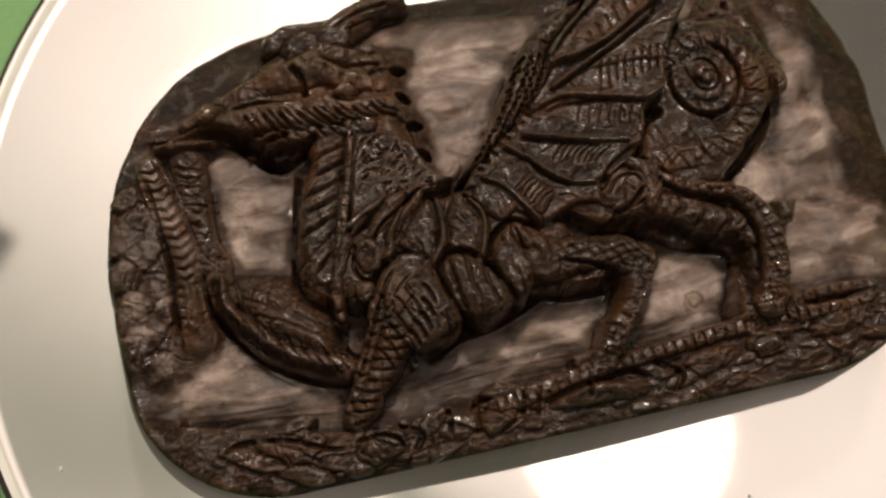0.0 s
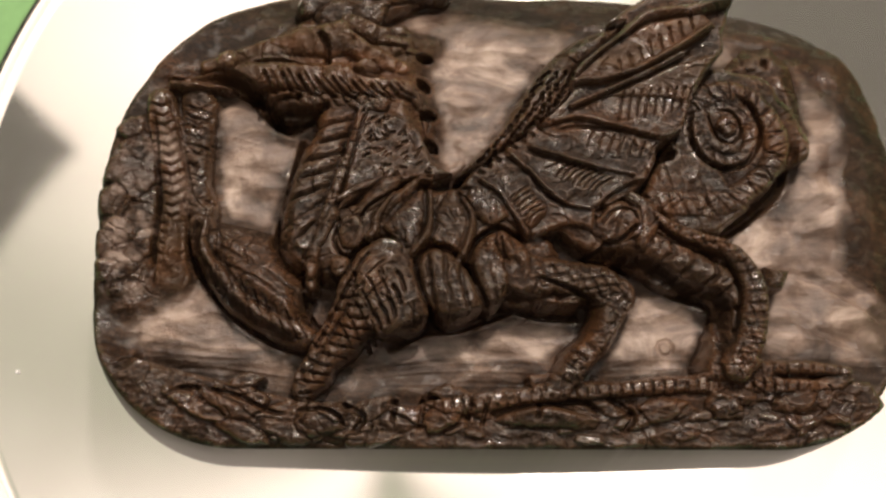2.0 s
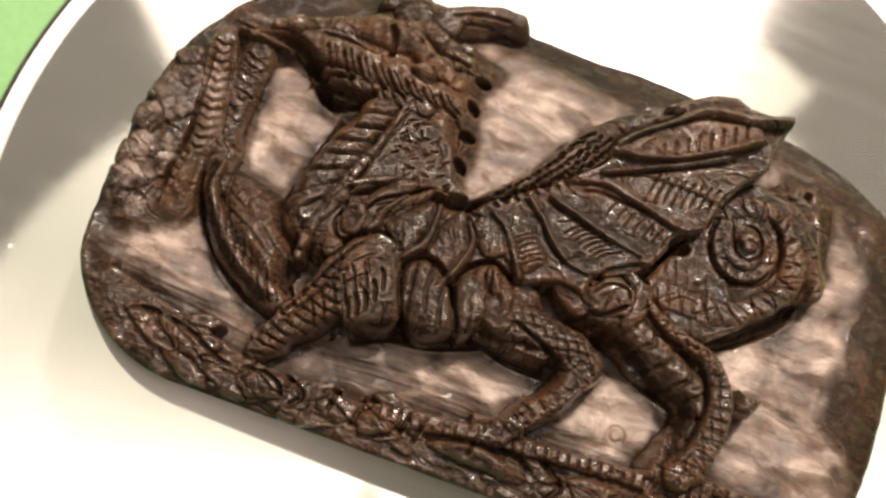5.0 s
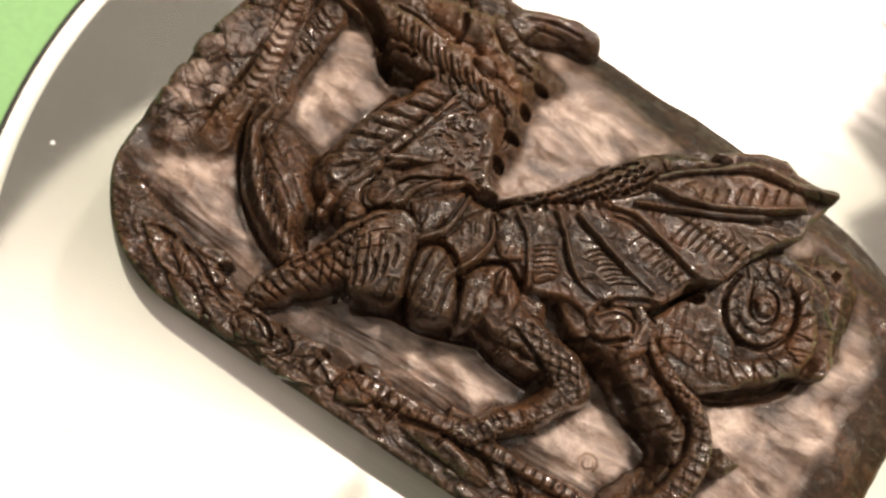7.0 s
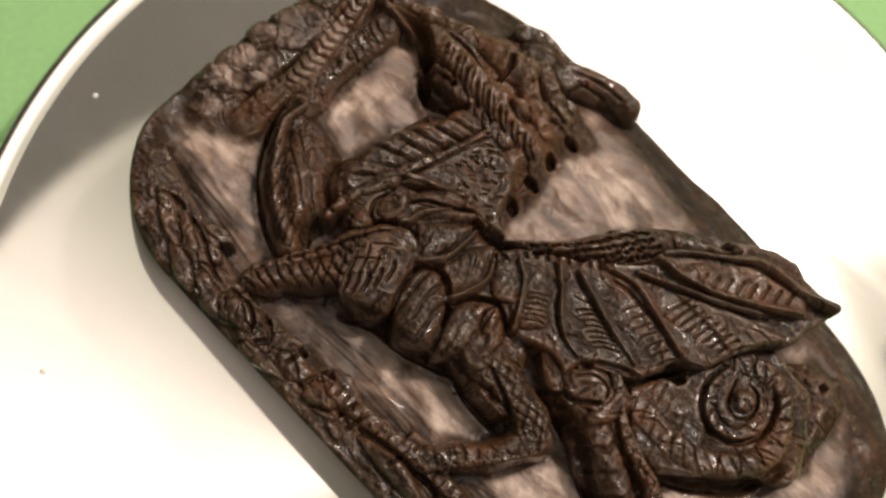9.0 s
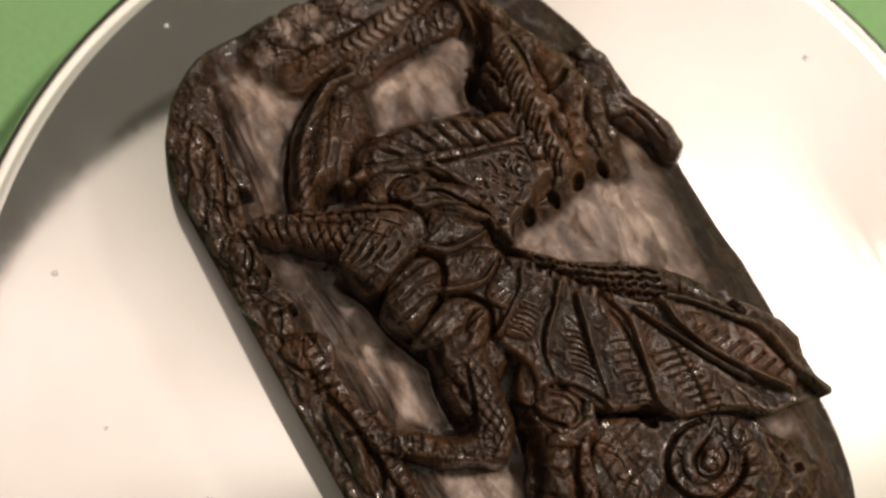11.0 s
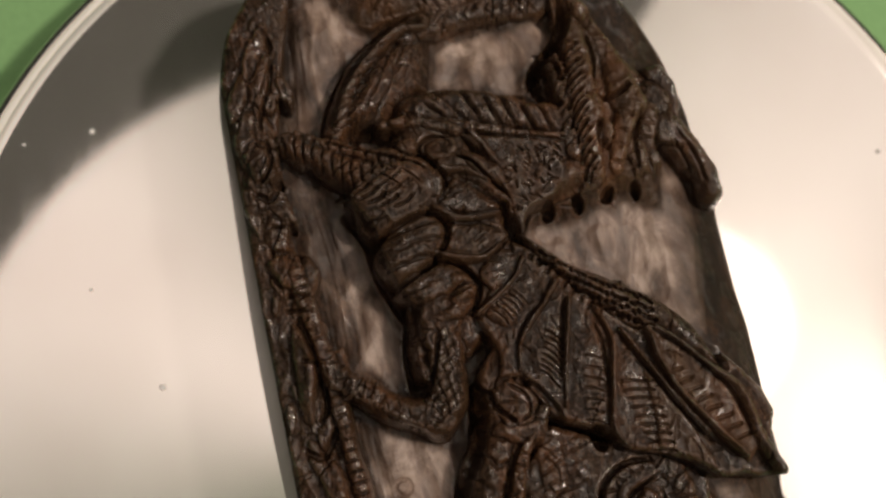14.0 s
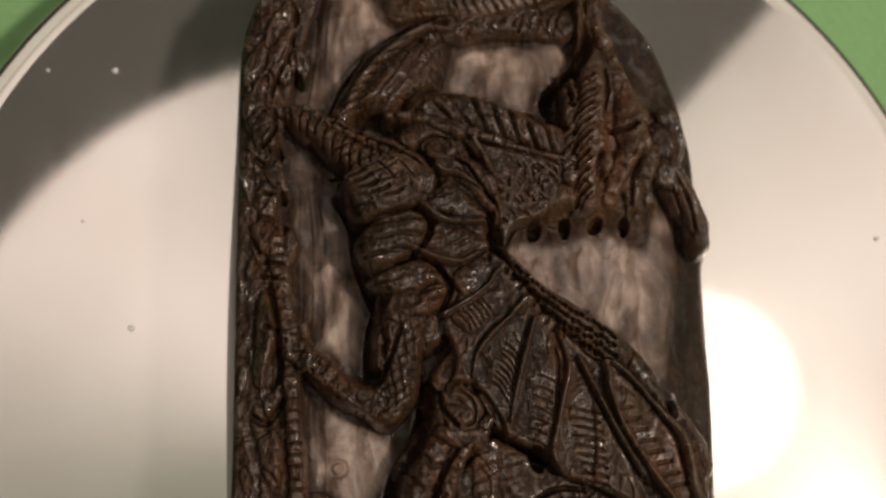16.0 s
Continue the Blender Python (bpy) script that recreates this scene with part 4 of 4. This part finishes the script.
# -- head: skull, snout, brow, jaw, ear, mane
sheet([(-26.5, 19.7), (-23.4, 23.2), (-19.1, 26.6), (-15.1, 29.4), (-11.1, 28.9), (-8.0, 27.2), (-4.7, 24.8), (-3.1, 22.4), (-3.1, 18.4), (-3.4, 14.3), (-1.9, 8.9), (-4.8, 9.7), (-9.6, 15.0), (-11.3, 14.4), (-14.8, 14.5), (-17.6, 15.2), (-20.6, 16.9), (-23.5, 18.6)], -0.8, 0.0, -0.24, worn=0.5, edge=2.4, drop=2.6)
tube([(-13.3, 23.9), (-18.4, 23.0), (-23.2, 22.0), (-28.4, 20.5)], (2.1, 1.0), (0.4, -2.4), 0.15, 3.2, worn=0.55)
tube([(-12.3, 18.2), (-17.7, 18.8), (-22.8, 19.1), (-27.4, 18.7), (-32.0, 18.4)], (2.0, 0.9), (1.5, -1.6), 0.25, 2.6, worn=0.5)
dome(*(-25.7, 20.6), 1.4, 1.1, 20, 0.0, 1.2, worn=0.8)
tube([(-12.9, 24.3), (-9.9, 22.0), (-5.6, 20.1)], (1.5, 1.1), (0.6, -0.2), 0.3, 2.0, worn=0.7)
tube([(-13.4, 17.9), (-9.1, 17.8), (-4.9, 17.4)], (1.7, 1.2), (1.5, 0.2), 0.4, 1.6, 0.8, worn=0.5)
tube([(-4.9, 17.4), (-2.4, 15.0), (-2.3, 12.6)], (1.0, 0.6), (0.4, -0.4), 0.3, 1.2)
tube([(-7.1, 23.0), (-3.5, 23.7), (-1.7, 24.1)], (1.6, 0.8), (-0.4, -1.6), 0.3, 1.6, worn=0.5)
tube([(-11.8, 26.3), (-8.0, 24.8), (-5.2, 25.4)], (1.3, 1.0), (-0.8, -1.6), 0.3, 1.8, worn=0.4)
dome(*(-9.6, 19.8), 1.5, 0.85, 5, 1.5, 1.0, worn=0.6)
groove([(-11.5, 19.8), (-9.7, 20.6), (-7.8, 19.6)], 0.26, 0.8)
groove([(-11.3, 19.2), (-9.6, 18.6), (-7.6, 18.8)], 0.26, 0.8)
groove([(-15.4, 24.3), (-14.3, 22.5), (-14.2, 19.7)], 0.5, 1.4)
groove([(-12.0, 24.9), (-8.3, 23.3), (-4.4, 22.8)], 0.35, 0.9)
groove([(-23.0, 20.7), (-19.4, 20.9), (-15.7, 19.8)], 0.35, 0.8)
dome(*(-13.3, 27.5), 3.3, 1.9, 14, -2.0, 1.8)
dome(*(-9.5, 27.6), 2.2, 1.5, 20, -1.8, 1.5)
tube([(-8.3, 15.6), (-13.8, 15.9), (-18.3, 16.0), (-21.2, 15.7)], (1.5, 1.0), (1.3, 0.0), 0.5, 1.35, 0.8)
for pts in ([(-21.5, 19.2), (-20.5, 17.2), (-19.5, 16.4)], [(-19.5, 19.0), (-18.4, 17.1), (-17.2, 16.3)], [(-17.6, 18.7), (-16.4, 16.8), (-15.0, 16.0)], [(-15.6, 18.3), (-14.4, 16.7), (-12.9, 15.8)], [(-13.6, 17.9), (-12.2, 16.4), (-10.7, 15.7)], [(-11.4, 17.8), (-10.0, 16.4), (-8.4, 15.8)], [(-9.3, 17.7), (-7.9, 16.3), (-6.2, 15.9)], [(-7.1, 17.7), (-5.8, 16.5), (-4.2, 16.0)]):
    groove(pts, 0.3, 0.9)
    groove([(x + 0.75, y + 0.25) for x, y in pts], 0.2, 0.5)
tube([(-9.7, 28.6), (-7.3, 30.2), (-4.0, 31.7), (-1.2, 32.2)], (2.5, 1.9), (-1.6, -3.2), worn=0.2, steep=2.2)
groove([(-9.0, 28.8), (-5.9, 30.4), (-2.1, 31.4)], 0.3, 0.5)
groove([(-8.0, 28.3), (-5.5, 29.5), (-2.8, 30.4)], 0.22, 0.4)
tube([(-16.7, 28.5), (-14.2, 29.7), (-10.2, 29.3)], (1.6, 1.4), (-2.0, -3.2))
groove([(-27.5, 19.2), (-24.3, 18.2), (-22.0, 16.4), (-19.6, 13.8), (-16.9, 13.9)], 0.9, 2.2)
groove([(-33.3, 19.1), (-28.5, 18.7), (-24.1, 18.1), (-21.3, 15.4), (-18.4, 13.0)], 0.8, 2.0)

# cuts in the chin
groove([(-20.7, 15.4), (-18.8, 16.0), (-16.9, 16.2)], 0.5, 1.4)
groove([(-17.4, 13.7), (-15.2, 14.6), (-13.7, 15.3)], 0.5, 1.2)

# -- bevel beside the mane with its row of drilled holes
bevel([(-2.8, 25.6), (-2.2, 22.2), (-1.8, 17.9), (-1.4, 14.2), (-0.4, 10.0)], 2.6, 13)
for x, y, a in ((-2.9, 22.4, 10), (-2.9, 18.8, -50), (-2.4, 14.9, 10), (-2.0, 11.2, -10)):
    pit(x, y, 1.2 + 0.2 * math.sin(x), 0.8 + 0.15 * math.cos(y), a, 2.4)

# -- gouges in the hollows
for pts in ([(-35.1, -14.9), (-28.9, -14.7), (-22.8, -15.6), (-17.3, -16.4)], [(-33.8, -14.1), (-26.9, -14.1), (-17.7, -15.3)], [(-35.3, -12.2), (-29.8, -12.8), (-22.3, -13.2)], [(-10.2, -16.3), (-1.6, -15.6), (5.7, -15.5), (11.0, -15.8)], [(-8.7, -15.2), (-0.6, -14.4), (8.7, -14.5)], [(-7.0, -13.7), (1.0, -12.9), (9.6, -13.4)], [(16.8, -14.3), (22.3, -14.1), (29.3, -13.9)], [(39.7, -7.5), (43.3, -9.7), (48.5, -11.5)], [(39.7, -2.7), (45.1, -4.1), (52.4, -8.2)]):
    groove(pts, 0.7, 0.16, black=False)
    groove([(x + 0.4, y - 0.7) for x, y in pts], 0.3, 0.12, black=False)
for k in range(12):
    a, b = 2 * math.pi * k / 12, 2 * math.pi * (k + 1.2) / 12
    groove([(25.2 + 0.9 * math.cos(a), -12.0 + 0.9 * math.sin(a)), (25.2 + 0.9 * math.cos(b), -12.0 + 0.9 * math.sin(b))], 0.3, 0.2, black=False)


# short slips of the knife all over the carved parts
knife = np.random.RandomState(77)
for _ in range(700):
    x, y = knife.uniform(X0 + 1, X1 - 1), knife.uniform(Y0 + 0.6, Y1 - 3)
    i, j = int((x - gx[0]) / STEP), int((y - gy[0]) / STEP)
    if BARE_SHEEN[i, j] > 0.5:
        continue
    gi, gj = (H[i + 3, j] - H[i - 3, j]), (H[i, j + 3] - H[i, j - 3])
    a = math.atan2(gj, gi) + knife.normal(0, 0.5)
    ln = knife.uniform(0.5, 1.5)
    bend = knife.normal(0, 0.25)
    groove([(x - ln * math.cos(a), y - ln * math.sin(a)), (x - bend * math.sin(a), y + bend * math.cos(a)), (x + ln * math.cos(a), y + ln * math.sin(a))],
           knife.uniform(0.11, 0.2), knife.uniform(0.1, 0.26), black=False)

# the end of the block keeps its sanded face: a low step over the scraped hollow
LEDGE = np.where(GY > -2.5, 47.6 + 1.6 * WOBBLE, 47.3 - 1.7 * (GY + 2.5) + 0.6 * BREAKS)
LEDGE = np.where(GY < -8.5, 70.0, LEDGE)
END = np.clip((GX - LEDGE) / 1.8 + 0.5, 0, 1)
SANDED = np.maximum(END, np.clip((GY - 15) / 5, 0, 1) * np.clip(1.3 - EDGE / 4, 0, 1) * BARE_SHEEN)
H += END * np.clip(EDGE / 4, 0, 1) * (blurred(H, 25) + 0.5 - H)
# lumps, tool marks and wear over everything that is carved
carved = (1 - BARE_SHEEN) * (1 - END)
# the left end is worn down towards its rim
H = np.minimum(H, -2.6 + 0.5 * EDGE + 0.4 * smooth_noise(3, 3, 41) + 1.3 * np.clip(GX + 33, 0, 40) + 0.5 * np.clip(-10 - GY, 0, 4))
H += carved * (0.10 * smooth_noise(1.8, 1.2, 21, 2) + 0.07 * smooth_noise(0.4, 0.3, 22, 2) + 0.12 * scoops(0.8, 23, 1.3) + 0.22 * scoops(2.0, 29) + 0.04 * smooth_noise(0.5, 0.5, 26, 2))
rough_ground = np.clip((-15.5 - GY) / 2, 0, 1) * carved
H += rough_ground * (0.42 * scoops(1.5, 31, 2.4) + 0.25 * smooth_noise(2.5, 1.2, 33))
H += BARE_SHEEN * (1 - SANDED) * (0.05 * smooth_noise(3.2, 0.7, 24) + 0.07 * smooth_noise(1.4, 1.6, 25, 3) + 0.27 * scoops(2.1, 27, 1.7))
# the scraped hollows' painted sheen thins out unevenly towards the carved forms
reach = blurred(BARE_SHEEN, 13)
BARE_SHEEN = blurred(BARE_SHEEN, 1) * np.clip((reach - 0.62 + 0.34 * smooth_noise(4.5, 2.2, 61, 3)) * 3.2, 0.1, 1)
BARE_SHEEN *= np.clip((GY + 14.8 + 2.2 * smooth_noise(9, 1.4, 65, 2)) / 1.6, 0.25, 1)
FAR_SIDE = np.clip((GY - 14) / 6, 0, 1)
# pale tone also drops out along the far rim and the sanded end
BARE_SHEEN *= np.clip((EDGE - 0.8 - (3.2 + 2.5 * np.clip((GX - 6) / 8, 0, 1)) * FAR_SIDE - 5.0 * np.clip((-14 - GX) / 6, 0, 1) * FAR_SIDE) / 5.0, 0, 1) ** 0.8 * (1 - 0.97 * END)
# shadow at the left end painted in by taking away the pale tone
BARE_SHEEN *= np.clip((GX + 36.5 + 2.5 * smooth_noise(4, 3, 67, 2)) / 3, 0.08, 1)
# pale scuffs among the rocks of the left end
BARE_SHEEN = np.maximum(BARE_SHEEN, 0.7 * np.clip((smooth_noise(3.4, 3.4, 63, 3) + 0.0) * 6, 0, 1) * np.clip((-28.5 - GX) / 2, 0, 1) * np.clip((GY + 8) / 3, 0, 1) * np.clip(EDGE / 2, 0, 1) * np.clip((13 - GY) / 3, 0, 1))
H -= 0.5 * np.clip(1 - EDGE / 0.7, 0, 1) ** 2
# crests that handling has rubbed smooth
CREST = np.clip((H - blurred(H, 3)) * 11.0 - 0.12, 0, 1) * (1 - BARE_SHEEN)


def block_meshes(parent):
    """The carved top as one sheet cut to the outline, and the flank that hangs from its rim."""
    keep = EDGE > -STEP * 1.45
    nx = np.gradient(EDGE, STEP, axis=0)
    ny = np.gradient(EDGE, STEP, axis=1)
    off = np.minimum(EDGE, 0)
    X, Y = GX - off * nx, GY - off * ny
    ids = -np.ones(GX.shape, int)
    full = keep[:-1, :-1] & keep[1:, :-1] & keep[:-1, 1:] & keep[1:, 1:]
    some = (EDGE[:-1, :-1] > 0) | (EDGE[1:, :-1] > 0) | (EDGE[:-1, 1:] > 0) | (EDGE[1:, 1:] > 0)
    cell = full & some
    used = np.zeros(GX.shape, bool)
    used[:-1, :-1] |= cell
    used[1:, :-1] |= cell
    used[:-1, 1:] |= cell
    used[1:, 1:] |= cell
    ids[used] = np.arange(used.sum())
    co = np.stack([X[used], Y[used], H[used] + TOP], 1) * MM
    i, j = np.nonzero(cell)
    quads = np.stack([ids[i, j], ids[i + 1, j], ids[i + 1, j + 1], ids[i, j + 1]], 1)
    me = bpy.data.meshes.new("carving")
    me.vertices.add(len(co))
    me.vertices.foreach_set("co", co.ravel())
    me.loops.add(quads.size)
    me.loops.foreach_set("vertex_index", quads.ravel())
    me.polygons.add(len(quads))
    me.polygons.foreach_set("loop_start", np.arange(0, quads.size, 4))
    me.polygons.foreach_set("use_smooth", np.ones(len(quads), bool))
    for name, field in (("bare_sheen", BARE_SHEEN), ("worn", WORN), ("crest", CREST)):
        at = me.attributes.new(name, "FLOAT", "POINT")
        at.data.foreach_set("value", np.clip(field[used], 0, 1).astype(np.float32))
    me.update(calc_edges=True)
    me.materials.append(WOOD)
    ob = new("carving", me)
    ob.parent = parent
    # flank: rings that follow the rim down to the dish
    n = 720
    cx, cy = (X0 + X1) / 2, (Y0 + Y1) / 2
    rim = []
    for k in range(n):
        a = 2 * math.pi * k / n
        lo, hi = 10.0, 70.0
        for _ in range(30):
            mid = (lo + hi) / 2
            if edge_distance(np.array(cx + mid * math.cos(a)), np.array(cy + mid * math.sin(a))) > 0:
                lo = mid
            else:
                hi = mid
        x, y = cx + lo * math.cos(a), cy + lo * math.sin(a)
        ii, jj = min(len(gx) - 1, int((x - gx[0]) / STEP + 0.5)), min(len(gy) - 1, int((y - gy[0]) / STEP + 0.5))
        rim.append((x, y, math.cos(a), math.sin(a), H[ii, jj] + TOP))
    v, f = [], []
    levels = [0.0, 0.12, 0.3, 0.55, 0.8, 0.93, 0.98, 1.0]
    bulge = [-0.05, 0.45, 1.0, 1.7, 2.3, 2.6, 2.6, 2.2]
    for share, out in zip(levels, bulge):
        for x, y, c, s, z in rim:
            v.append(((x + c * out) * MM, (y + s * out) * MM, ((z - 0.1) * (1 - share) + 0.02 * share) * MM))
    for i in range(len(levels) - 1):
        for k in range(n):
            k2 = (k + 1) % n
            f.append((i * n + k2, i * n + k, (i + 1) * n + k, (i + 1) * n + k2))
    f.append(tuple(range((len(levels) - 1) * n, len(levels) * n)))
    flank = mesh_object("flank", v, f, FLANK, parent)
    tagged(flank, "smooth waxed dark wooden flank")


block = tagged(new("carved_block"), "dark oval wooden block carved with a winged dragon in relief", "carving")
block_meshes(block)


# ---- dust specks lying on the dish ----
def dust_speck(x, y, r):
    bm = bmesh.new()
    bmesh.ops.create_icosphere(bm, subdivisions=2, radius=r * MM)
    for q in bm.verts:
        q.co *= 1 + 0.35 * noise.noise(q.co * 4000 + Vector((x, y, 0)))
        q.co.z *= 0.5
    me = bpy.data.meshes.new("dust_speck")
    bm.to_mesh(me)
    bm.free()
    me.materials.append(DUST)
    ob = new("dust_speck", me)
    ob.matrix_world = pose(x * MM, y * MM, 0.4 * r * MM)
    return tagged(ob, "tiny pale dust speck on the steel dish", "dust", group="dust on the dish")


for x, y, r in ((6.7, -38.4, 0.42), (-4.9, 61.8, 0.35), (-7.4, -45.2, 0.25), (30.0, -36.0, 0.25), (-52.0, -14.0, 0.3), (-28.3, -42.0, 0.4), (-28.2, -50.8, 0.22)):
    dust_speck(x, y, r)
